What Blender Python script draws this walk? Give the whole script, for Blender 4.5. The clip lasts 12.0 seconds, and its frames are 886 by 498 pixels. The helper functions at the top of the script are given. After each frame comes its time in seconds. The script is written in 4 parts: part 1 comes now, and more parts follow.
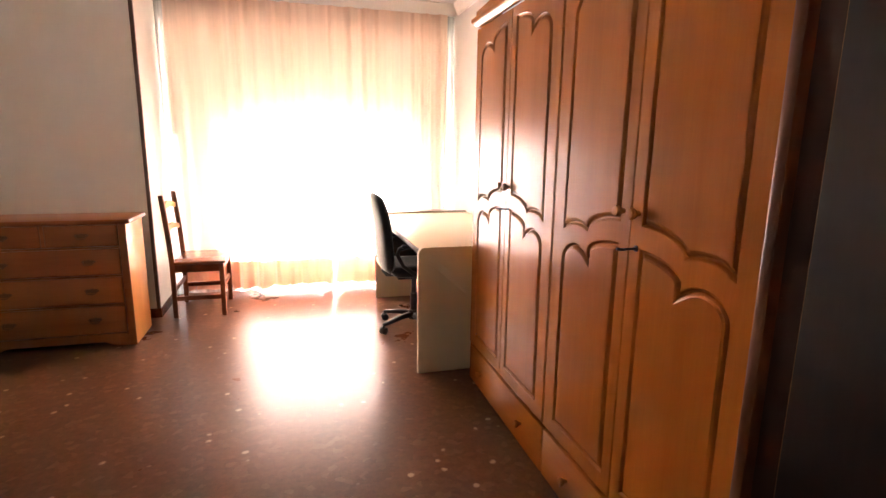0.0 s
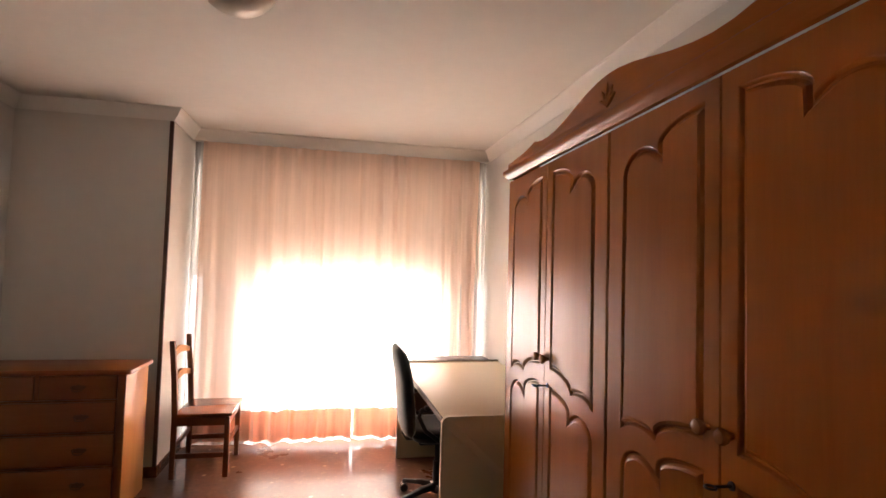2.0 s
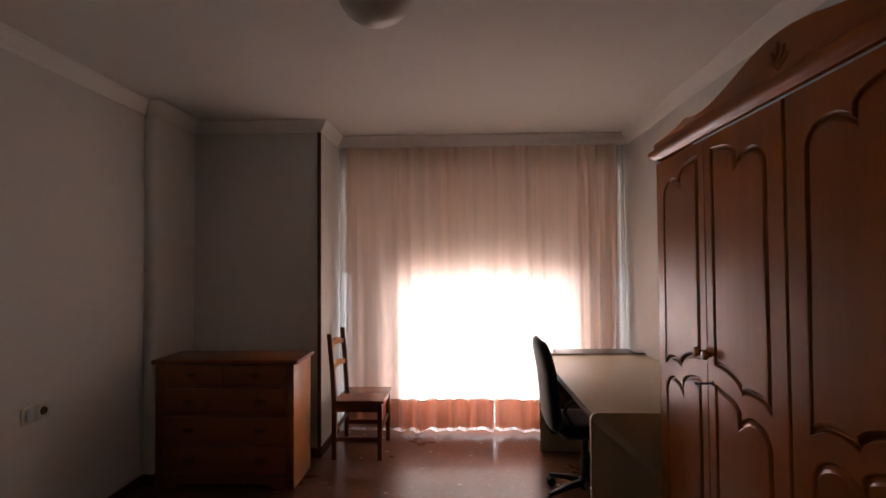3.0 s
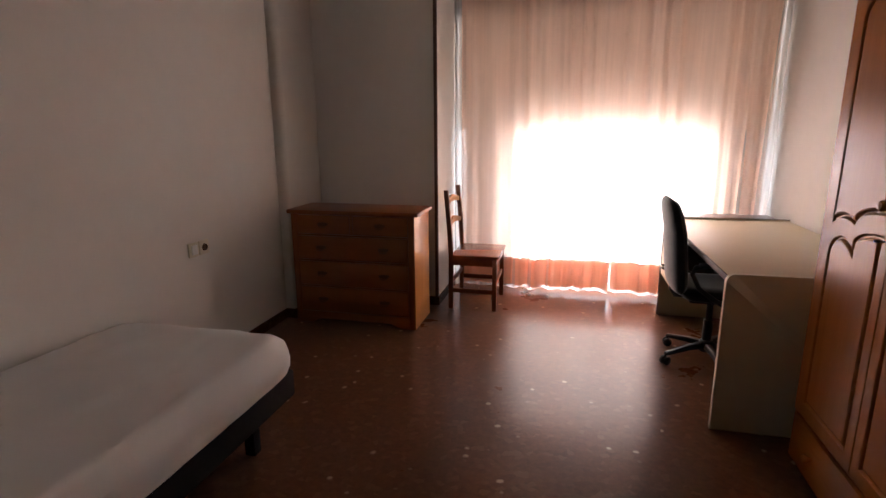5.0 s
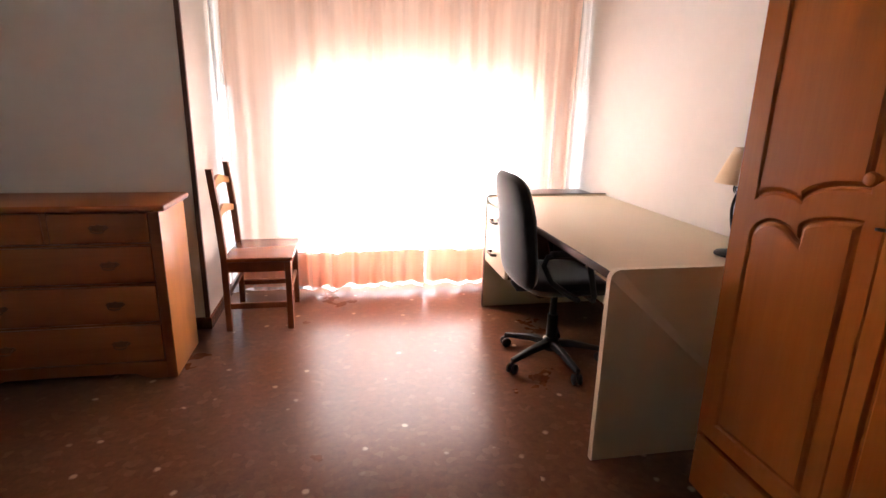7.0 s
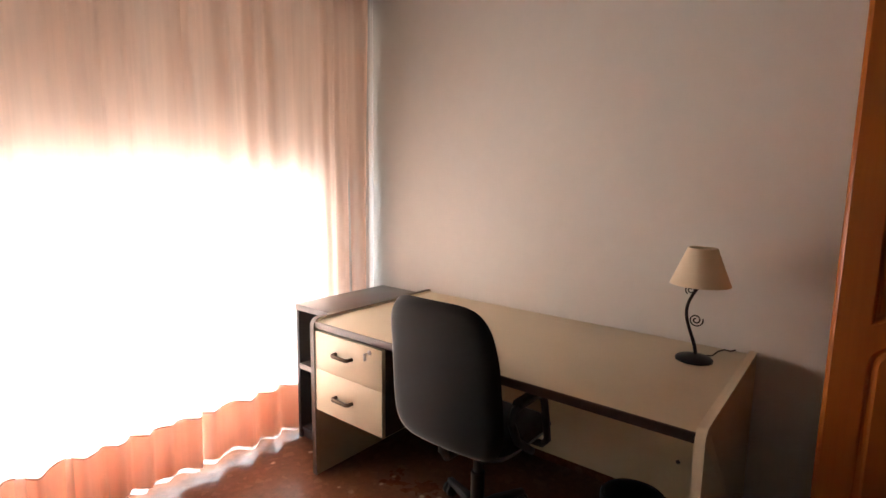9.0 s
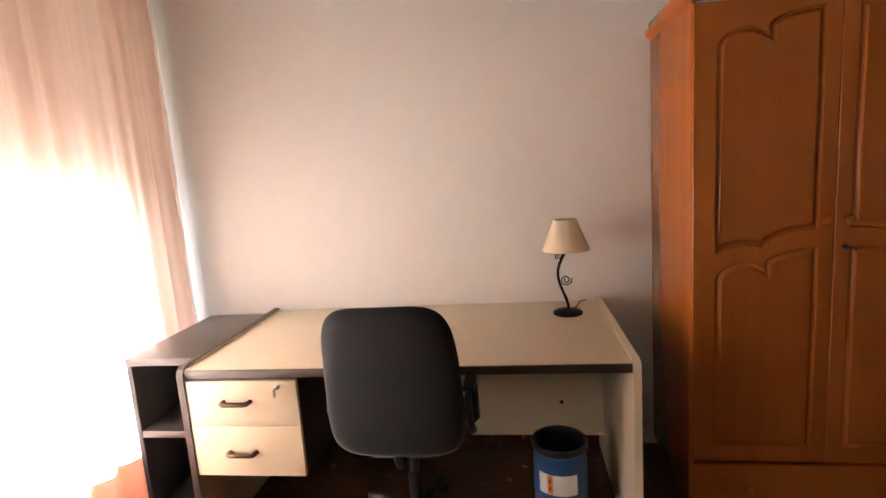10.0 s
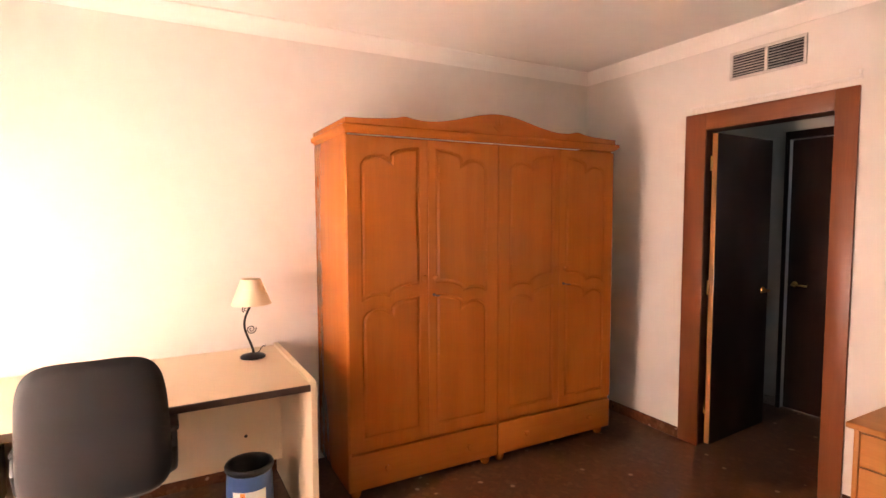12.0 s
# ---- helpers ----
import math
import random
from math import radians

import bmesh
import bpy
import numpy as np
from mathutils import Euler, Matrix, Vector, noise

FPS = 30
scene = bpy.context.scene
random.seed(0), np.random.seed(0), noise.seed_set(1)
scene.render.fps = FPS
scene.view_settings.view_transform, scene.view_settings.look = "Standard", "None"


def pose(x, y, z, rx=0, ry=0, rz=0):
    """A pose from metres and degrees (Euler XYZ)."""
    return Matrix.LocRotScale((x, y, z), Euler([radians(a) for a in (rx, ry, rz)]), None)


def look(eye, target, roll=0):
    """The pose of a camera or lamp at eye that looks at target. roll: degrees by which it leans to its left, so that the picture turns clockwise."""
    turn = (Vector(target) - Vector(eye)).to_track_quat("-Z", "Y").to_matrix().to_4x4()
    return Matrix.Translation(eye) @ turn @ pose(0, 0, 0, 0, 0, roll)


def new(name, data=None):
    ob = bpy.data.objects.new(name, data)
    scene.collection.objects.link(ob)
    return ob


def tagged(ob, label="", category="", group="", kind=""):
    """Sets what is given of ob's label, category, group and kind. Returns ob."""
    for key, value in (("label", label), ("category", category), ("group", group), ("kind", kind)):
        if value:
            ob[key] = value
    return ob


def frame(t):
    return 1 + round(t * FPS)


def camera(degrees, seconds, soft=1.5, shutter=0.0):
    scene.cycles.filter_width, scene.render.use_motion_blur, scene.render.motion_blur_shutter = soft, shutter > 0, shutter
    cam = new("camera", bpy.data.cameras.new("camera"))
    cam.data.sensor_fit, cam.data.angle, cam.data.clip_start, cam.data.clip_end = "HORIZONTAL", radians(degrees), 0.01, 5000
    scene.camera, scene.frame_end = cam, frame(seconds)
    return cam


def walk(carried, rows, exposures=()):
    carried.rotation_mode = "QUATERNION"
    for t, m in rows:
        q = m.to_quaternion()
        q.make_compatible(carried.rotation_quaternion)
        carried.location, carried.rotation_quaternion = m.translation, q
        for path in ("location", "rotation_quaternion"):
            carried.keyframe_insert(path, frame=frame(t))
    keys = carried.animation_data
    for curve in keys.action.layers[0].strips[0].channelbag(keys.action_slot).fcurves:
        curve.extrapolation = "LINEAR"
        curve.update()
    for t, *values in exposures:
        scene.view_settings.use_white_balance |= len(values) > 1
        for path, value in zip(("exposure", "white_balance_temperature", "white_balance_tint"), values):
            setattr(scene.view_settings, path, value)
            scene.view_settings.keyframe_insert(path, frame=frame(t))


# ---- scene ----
cam = camera(80.6, 12.0)
SUN, DAY = 3.0, 140.0
EXPOSURES = [(0.0, 1.63, 6250, 12), (1.0, 1.65, 6500, 18), (1.5, 0.95, 6550, 16), (2.0, 0.45, 6200, 10), (2.5, -0.28, 5950, 13), (3.0, -1.22, 5850, 14), (3.5, -1.32, 5750, 15),
             (5.5, 0.02, 5800, 12), (6.5, 0.36, 5900, 12), (7.0, 0.82, 5700, 12), (9.0, -0.16, 5850, 7), (9.5, 0.04, 5800, 5), (10.0, 0.46, 5750, 7), (10.5, 0.95, 6150, 17), (11.0, 1.98, 6700, 15), (11.5, 2.03, 7800, 40), (12.0, 1.92, 6900, 22)]
PATH = [
    (0, (0.136, 0.64, 1.319), (0.676, 2.525, 0.933), 0.8),
    (0.5, (0.169, 0.703, 1.305), (0.606, 2.601, 0.856), 1.1),
    (1, (0.204, 0.814, 1.353), (0.605, 2.757, 1.098), 1.2),
    (1.5, (0.231, 0.898, 1.416), (0.668, 2.849, 1.378), 1.8),
    (2, (0.238, 0.935, 1.452), (0.658, 2.888, 1.546), 1.6),
    (2.5, (0.231, 0.953, 1.453), (0.325, 2.946, 1.586), 0.1),
    (3, (0.196, 0.953, 1.462), (0.126, 2.951, 1.517), -0.4),
    (3.5, (0.197, 0.976, 1.427), (0.118, 2.968, 1.266), -0.1),
    (3.7, (0.183, 0.975, 1.415), (0.076, 2.96, 1.197), 0.2),
    (5.3, (0.101, 1.035, 1.343), (-0.382, 2.922, 0.89), -0.5),
    (5.5, (0.106, 1.094, 1.318), (-0.241, 3.011, 0.867), -0.5),
    (6, (0.081, 1.285, 1.303), (-0.09, 3.201, 0.756), 0.1),
    (6.5, (0.021, 1.582, 1.294), (-0.038, 3.504, 0.746), -1.3),
    (7, (-0.093, 1.883, 1.274), (0.273, 3.78, 0.756), 1.3),
    (7.2, (-0.182, 2.011, 1.262), (0.381, 3.859, 0.746), 0.1),
    (8.8, (-0.574, 3.062, 1.4), (0.852, 4.438, 1.129), -0.0),
    (9, (-0.617, 3.19, 1.4), (0.928, 4.43, 1.121), 0.8),
    (9.5, (-0.692, 3.529, 1.402), (1.162, 4.238, 1.162), -1.7),
    (10, (-0.873, 3.82, 1.411), (1.082, 4.109, 1.105), -4.1),
    (10.5, (-1.101, 3.958, 1.425), (0.864, 3.841, 1.073), -1.9),
    (11, (-1.332, 4.022, 1.412), (0.58, 3.594, 1.01), -0.5),
    (11.5, (-1.395, 4.056, 1.483), (0.461, 3.393, 1.142), -0.5),
    (12, (-1.455, 4.058, 1.493), (0.29, 3.09, 1.358), -0.2),
]
walk(cam, [(t, look(eye, target, roll)) for t, eye, target, roll in PATH], exposures=EXPOSURES)

# ---- world, sun and large lights ----
world = bpy.data.worlds.new("sky")
scene.world = world
world.use_nodes = True
wn = world.node_tree
sky = wn.nodes.new("ShaderNodeTexSky")
sky.sky_type, sky.sun_disc = "NISHITA", False
sky.sun_elevation, sky.sun_rotation = radians(43), radians(164)
wn.links.new(sky.outputs[0], wn.nodes["Background"].inputs[0])
wn.nodes["Background"].inputs[1].default_value = 0.15

sun = new("sun", bpy.data.lights.new("sun", "SUN"))
sun.data.energy, sun.data.angle, sun.data.color = SUN, radians(0.6), (1.0, 0.94, 0.85)
sun.matrix_world = look((3.0, -6, 9.0), (0.4, 3.0, 0.0))

day = new("window_daylight", bpy.data.lights.new("window_daylight", "AREA"))
day.data.shape, day.data.size, day.data.size_y = "RECTANGLE", 1.52, 1.32
day.data.energy, day.data.color = DAY, (1.0, 0.97, 0.93)
day.matrix_world = look((0.41, 5.715, 0.73), (0.41, 4.0, 0.66))

# weak bluish fill added for the hall, at an opening made up for it
hall_fill = new("hall_fill_light", bpy.data.lights.new("hall_fill_light", "AREA"))
hall_fill.data.shape, hall_fill.data.size, hall_fill.data.size_y = "RECTANGLE", 0.7, 0.5
hall_fill.data.energy, hall_fill.data.color = 0.30, (0.70, 0.87, 1.0)
hall_fill.matrix_world = look((-1.42, 0.42, 2.02), (0.0, 0.42, 1.9))

# ---- materials ----
def material(name):
    m = bpy.data.materials.new(name)
    m.use_nodes = True
    return m, m.node_tree, m.node_tree.nodes["Principled BSDF"]


def node(nt, kind, **values):
    n = nt.nodes.new(kind)
    for key, value in values.items():
        n.inputs[key.replace("_", " ")].default_value = value
    return n


def ramp(nt, fac, stops):
    n = nt.nodes.new("ShaderNodeValToRGB")
    e = n.color_ramp.elements
    while len(e) < len(stops):
        e.new(0.5)
    for el, (p, c) in zip(e, stops):
        el.position, el.color = p, (*c, 1)
    nt.links.new(fac, n.inputs[0])
    return n.outputs[0]


def mix(nt, fac, a, b, blend="MIX"):
    n = nt.nodes.new("ShaderNodeMix")
    n.data_type, n.blend_type = "RGBA", blend
    for socket, v in ((n.inputs[0], fac), (n.inputs[6], a), (n.inputs[7], b)):
        if isinstance(v, bpy.types.NodeSocket):
            nt.links.new(v, socket)
        else:
            socket.default_value = v if isinstance(v, (int, float)) else (*v, 1)
    return n.outputs[2]


def coords(nt, scale=(1, 1, 1)):
    tc, mp = nt.nodes.new("ShaderNodeTexCoord"), nt.nodes.new("ShaderNodeMapping")
    mp.inputs["Scale"].default_value = scale
    nt.links.new(tc.outputs["Object"], mp.inputs[0])
    return mp.outputs[0]


def noise_tex(nt, vec, scale, detail=4, rough=0.55, distort=0.0):
    n = node(nt, "ShaderNodeTexNoise", Scale=scale, Detail=detail, Roughness=rough, Distortion=distort)
    nt.links.new(vec, n.inputs["Vector"])
    return n.outputs[0]


def bump(nt, bsdf, height, strength, distance=0.002):
    b = node(nt, "ShaderNodeBump", Strength=strength, Distance=distance)
    nt.links.new(height, b.inputs["Height"])
    nt.links.new(b.outputs[0], bsdf.inputs["Normal"])


def rough_from(nt, bsdf, fac, lo, hi):
    r = nt.nodes.new("ShaderNodeMapRange")
    r.inputs[3].default_value, r.inputs[4].default_value = lo, hi
    nt.links.new(fac, r.inputs[0])
    nt.links.new(r.outputs[0], bsdf.inputs["Roughness"])


def wood(name, light, dark, axis=2, rough=(0.3, 0.45), scale=1.0, coat=0.0):
    """Varnished wood whose grain runs along the axis."""
    m, nt, b = material(name)
    s = [1.0, 1.0, 1.0]
    s[axis] = 0.06
    vec = coords(nt, s)
    broad = noise_tex(nt, vec, 9 * scale, 3, 0.5, 0.6)
    fine = noise_tex(nt, vec, 120 * scale, 5, 0.6)
    patch = noise_tex(nt, coords(nt), 2.2, 3)
    info = nt.nodes.new("ShaderNodeObjectInfo")
    col = ramp(nt, broad, [(0.3, dark), (0.7, light)])
    col = mix(nt, 0.18, col, ramp(nt, fine, [(0.35, tuple(c * 0.72 for c in dark)), (0.65, light)]))
    col = mix(nt, 0.25, col, ramp(nt, patch, [(0.3, tuple(c * 0.75 for c in dark)), (0.75, light)]))
    tint = nt.nodes.new("ShaderNodeMapRange")
    tint.inputs[3].default_value, tint.inputs[4].default_value = 0.92, 1.06
    nt.links.new(info.outputs["Random"], tint.inputs[0])
    hsv = nt.nodes.new("ShaderNodeHueSaturation")
    nt.links.new(tint.outputs[0], hsv.inputs["Value"])
    nt.links.new(col, hsv.inputs["Color"])
    nt.links.new(hsv.outputs[0], b.inputs["Base Color"])
    rough_from(nt, b, patch, *rough)
    b.inputs["Coat Weight"].default_value = coat
    b.inputs["Specular IOR Level"].default_value = 0.30
    b.inputs["Coat Roughness"].default_value = 0.25
    bump(nt, b, fine, 0.12, 0.001)
    return m


def plain(name, color, rough=0.5, metal=0.0, grain=60.0, vary=0.12, relief=0.1, sheen=0.0, gloss=0.5):
    """One-coloured stuff with faint mottling and fine relief."""
    m, nt, b = material(name)
    vec = coords(nt)
    big, small = noise_tex(nt, vec, 5, 4), noise_tex(nt, vec, grain, 4)
    lo, hi = tuple(c * (1 - vary) for c in color), tuple(min(1, c * (1 + vary)) for c in color)
    col = mix(nt, 0.4, ramp(nt, big, [(0.3, lo), (0.7, hi)]), ramp(nt, small, [(0.3, lo), (0.7, hi)]))
    nt.links.new(col, b.inputs["Base Color"])
    rough_from(nt, b, big, max(0.02, rough - 0.06), min(1, rough + 0.06))
    b.inputs["Metallic"].default_value = metal
    b.inputs["Sheen Weight"].default_value = sheen
    b.inputs["Specular IOR Level"].default_value = gloss
    b.inputs["Sheen Roughness"].default_value = 0.3
    bump(nt, b, small, relief, 0.001)
    return m


def painted_wall(name, color, grain=140, strength=0.25):
    """Matt wall paint over a finely stippled plaster."""
    m, nt, b = material(name)
    vec = coords(nt)
    big, mid, fine = noise_tex(nt, vec, 0.9, 4), noise_tex(nt, vec, 11, 4), noise_tex(nt, vec, grain, 3, 0.6)
    col = mix(nt, 0.5, ramp(nt, big, [(0.3, tuple(c * 0.95 for c in color)), (0.7, color)]),
              ramp(nt, mid, [(0.3, tuple(c * 0.94 for c in color)), (0.7, color)]))
    nt.links.new(col, b.inputs["Base Color"])
    b.inputs["Roughness"].default_value = 0.75
    b.inputs["Specular IOR Level"].default_value = 0.25
    bump(nt, b, fine, strength, 0.002)
    return m


def terrazzo(name, rough):
    """Polished reddish-brown terrazzo: a mottled ground with tan, dark and white chips."""
    m, nt, b = material(name)
    vec = coords(nt)
    warp = noise_tex(nt, vec, 14, 3)
    add = nt.nodes.new("ShaderNodeVectorMath")
    add.operation = "MULTIPLY_ADD"
    add.inputs[1].default_value = (1, 1, 1)
    sc = nt.nodes.new("ShaderNodeVectorMath")
    sc.operation = "SCALE"
    sc.inputs["Scale"].default_value = 0.03
    nt.links.new(warp, sc.inputs[0])
    nt.links.new(vec, add.inputs[0])
    nt.links.new(sc.outputs[0], add.inputs[2])
    v = add.outputs[0]

    def cells(scale):
        n = node(nt, "ShaderNodeTexVoronoi", Scale=scale, Randomness=1.0)
        nt.links.new(v, n.inputs["Vector"])
        sep = nt.nodes.new("ShaderNodeSeparateColor")
        nt.links.new(n.outputs["Color"], sep.inputs[0])
        return n.outputs["Distance"], sep

    ground = ramp(nt, noise_tex(nt, vec, 38, 5, 0.65), [(0.25, (0.080, 0.031, 0.016)), (0.5, (0.114, 0.045, 0.023)), (0.8, (0.154, 0.064, 0.034))])
    d1, s1 = cells(34)
    col = mix(nt, 0.34, ground, ramp(nt, s1.outputs[0], [(0.0, (0.072, 0.029, 0.016)), (0.45, (0.112, 0.044, 0.022)), (0.85, (0.136, 0.055, 0.029)), (1.0, (0.21, 0.110, 0.062))]))
    d2, s2 = cells(15)
    pale = mix(nt, 1.0, ramp(nt, s2.outputs[1], [(0.89, (0, 0, 0)), (0.92, (1, 1, 1))]), ramp(nt, d2, [(0.13, (1, 1, 1)), (0.25, (0, 0, 0))]), "MULTIPLY")
    col = mix(nt, pale, col, (0.38, 0.26, 0.18))
    d3, s3 = cells(22)
    darkc = mix(nt, 1.0, ramp(nt, s3.outputs[2], [(0.93, (0, 0, 0)), (0.95, (1, 1, 1))]), ramp(nt, d3, [(0.2, (1, 1, 1)), (0.3, (0, 0, 0))]), "MULTIPLY")
    col = mix(nt, darkc, col, (0.050, 0.020, 0.012))
    nt.links.new(col, b.inputs["Base Color"])
    wear = noise_tex(nt, vec, 1.6, 5, 0.65)
    rough_from(nt, b, wear, *rough)
    b.inputs["Specular IOR Level"].default_value = 0.14
    b.inputs["Coat Weight"].default_value = 0.16
    b.inputs["Coat Roughness"].default_value = 0.09
    return m


def cloth(name, color, seen_through, passing):
    """Light unlined curtain fabric: diffuse, translucent, and open between its threads."""
    m, nt, b = material(name)
    out = nt.nodes["Material Output"]
    nt.nodes.remove(b)
    vec = coords(nt)
    tone = mix(nt, 0.5, ramp(nt, noise_tex(nt, coords(nt, (1, 1, 0.04)), 60, 3), [(0.3, tuple(c * 0.9 for c in color)), (0.7, color)]), color)
    di, tl, tp = nt.nodes.new("ShaderNodeBsdfDiffuse"), nt.nodes.new("ShaderNodeBsdfTranslucent"), nt.nodes.new("ShaderNodeBsdfTransparent")
    nt.links.new(tone, di.inputs[0])
    nt.links.new(tone, tl.inputs[0])
    m1, m2 = nt.nodes.new("ShaderNodeMixShader"), nt.nodes.new("ShaderNodeMixShader")
    m1.inputs[0].default_value = passing
    # openness varies in upright streaks, standing in for light and dark folds
    fold_streaks = nt.nodes.new("ShaderNodeMapRange")
    fold_streaks.inputs[1].default_value, fold_streaks.inputs[2].default_value = 0.3, 0.7
    fold_streaks.inputs[3].default_value, fold_streaks.inputs[4].default_value = seen_through * 0.35, seen_through * 1.75
    nt.links.new(noise_tex(nt, coords(nt, (1, 0.2, 0.02)), 16, 3, 0.6), fold_streaks.inputs[0])
    nt.links.new(fold_streaks.outputs[0], m2.inputs[0])
    nt.links.new(di.outputs[0], m1.inputs[1])
    nt.links.new(tl.outputs[0], m1.inputs[2])
    nt.links.new(m1.outputs[0], m2.inputs[1])
    nt.links.new(tp.outputs[0], m2.inputs[2])
    nt.links.new(m2.outputs[0], out.inputs[0])
    return m


WALL = painted_wall("wall_paint", (0.72, 0.695, 0.655))
CEILING = painted_wall("ceiling_paint", (0.76, 0.735, 0.69), 90, 0.15)
COVE = plain("plaster_cornice", (0.80, 0.78, 0.74), 0.7, grain=90, vary=0.03)
FLOOR = terrazzo("terrazzo", (0.24, 0.34))
SKIRT = terrazzo("skirting_terrazzo", (0.2, 0.3))
HONEY = wood("honey_varnished_wood", (0.47, 0.146, 0.022), (0.39, 0.112, 0.016), 2, (0.20, 0.29))
HONEY_Y = wood("honey_varnished_wood_across", (0.47, 0.146, 0.022), (0.39, 0.112, 0.016), 1, (0.20, 0.29))
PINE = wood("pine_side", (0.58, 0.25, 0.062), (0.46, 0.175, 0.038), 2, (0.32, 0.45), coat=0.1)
# chest front and top: the same pine darkened, their shade put into the colour
PINE_X_SHADED = wood("pine_across_shaded", (0.32, 0.104, 0.026), (0.23, 0.068, 0.017), 0, (0.3, 0.42), coat=0.15)
PALE_X = wood("pale_pine_across", (0.56, 0.25, 0.07), (0.44, 0.17, 0.042), 0, (0.3, 0.42))
CHAIRWOOD = wood("chair_wood", (0.26, 0.088, 0.030), (0.165, 0.050, 0.017), 2, (0.3, 0.42), coat=0.2)
CHAIRSEAT = wood("chair_seat_wood", (0.32, 0.105, 0.036), (0.22, 0.066, 0.022), 0, (0.2, 0.3), coat=0.3)
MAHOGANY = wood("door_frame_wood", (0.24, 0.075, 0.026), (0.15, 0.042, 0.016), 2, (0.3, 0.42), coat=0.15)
# casing wood in a darker copy: the doorway's shade put into the colour
SHADED_LINING = wood("shaded_lining_wood", (0.085, 0.030, 0.014), (0.050, 0.018, 0.009), 2, (0.35, 0.5))
MAHOGANY_X = wood("door_head_wood", (0.24, 0.075, 0.026), (0.15, 0.042, 0.016), 0, (0.3, 0.42), coat=0.15)
LEAF = wood("dark_door_wood", (0.036, 0.015, 0.010), (0.020, 0.008, 0.006), 2, (0.28, 0.4), coat=0.1)
EDGE = wood("door_edge_wood", (0.50, 0.22, 0.08), (0.38, 0.15, 0.05), 2, (0.35, 0.5))
TRIMWOOD = wood("corner_strip_wood", (0.15, 0.085, 0.065), (0.10, 0.052, 0.040), 2, (0.4, 0.5))
CREAM = plain("cream_laminate", (0.66, 0.565, 0.40), 0.38, grain=160, vary=0.05, relief=0.05)
BROWN = plain("brown_edge_band", (0.055, 0.032, 0.022), 0.4, vary=0.15)
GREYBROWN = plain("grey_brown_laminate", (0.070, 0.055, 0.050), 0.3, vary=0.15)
# shelf sides, back and bottom darkened: the recess's shade put into the colour
SHADE_DARK = plain("dark_laminate_recess_shade", (0.035, 0.032, 0.036), 0.5)
FABRIC = plain("charcoal_fabric", (0.011, 0.0115, 0.0125), 0.8, grain=420, vary=0.2, relief=0.35, sheen=0.6, gloss=0.4)
BLACK = plain("black_plastic", (0.016, 0.016, 0.017), 0.42, vary=0.2)
IRON = plain("black_iron", (0.02, 0.018, 0.018), 0.45, 0.6, vary=0.25)
STEEL = plain("steel", (0.55, 0.53, 0.50), 0.28, 0.95)
BRASS = plain("brass", (0.75, 0.50, 0.18), 0.28, 0.95)
BRONZE = plain("aged_bronze", (0.10, 0.062, 0.035), 0.45, 0.75, vary=0.3)
DULLBRONZE = plain("dull_bronze", (0.15, 0.060, 0.024), 0.6, 0.4, vary=0.3)
LAMPSHADE = plain("cream_shade_cloth", (0.74, 0.62, 0.44), 0.85, grain=500, vary=0.06, relief=0.3)
BLUE = plain("blue_plastic", (0.030, 0.085, 0.235), 0.32, vary=0.12)
LABEL = plain("paper_label", (0.66, 0.66, 0.62), 0.6, vary=0.05)
ORANGE = plain("orange_print", (0.85, 0.23, 0.03), 0.6, vary=0.06)
INK = plain("dark_print", (0.12, 0.06, 0.03), 0.6)
SHEET = plain("white_cotton_sheet", (0.71, 0.70, 0.69), 0.9, grain=600, vary=0.04, relief=0.3, sheen=0.2)
GLOBE = plain("opal_glass", (0.80, 0.76, 0.68), 0.3, vary=0.03, relief=0.0)
PLASTIC = plain("ivory_plastic", (0.66, 0.60, 0.47), 0.4, vary=0.05)
ALU = plain("white_aluminium", (0.72, 0.71, 0.69), 0.45, vary=0.04)
VENTGREY = plain("dull_aluminium", (0.55, 0.53, 0.50), 0.5, 0.3, vary=0.08)
CURTAIN = cloth("peach_curtain_cloth", (0.885, 0.660, 0.53), 0.10, 0.50)
BLIND = cloth("blind_cloth", (0.86, 0.78, 0.70), 0.0, 0.42)
VOILE = cloth("white_voile", (0.92, 0.90, 0.89), 0.42, 0.55)
SEAM = cloth("curtain_seam_thread", (0.40, 0.20, 0.14), 0.0, 0.1)
BAND = cloth("curtain_hem_cloth", (0.66, 0.32, 0.21), 0.004, 0.20)


# ---- building helpers ----
def link(name, bm, mat, smooth=False):
    bmesh.ops.recalc_face_normals(bm, faces=bm.faces)
    me = bpy.data.meshes.new(name)
    bm.to_mesh(me)
    bm.free()
    me.materials.append(mat)
    if smooth:
        me.polygons.foreach_set("use_smooth", [True] * len(me.polygons))
        me.set_sharp_from_angle(angle=radians(38))
    return new(name, me)


def part(name, bm, mat, parent, label="", smooth=True):
    ob = link(name, bm, mat, smooth)
    ob.parent = parent
    return tagged(ob, label)


def thing(name, label, category, m=Matrix(), group=""):
    ob = new(name)
    ob.empty_display_size = 0.1
    ob.matrix_world = m
    return tagged(ob, label, category, group)


def structure(name, bm, mat, label="", smooth=False):
    return tagged(link(name, bm, mat, smooth), label, kind="structure")


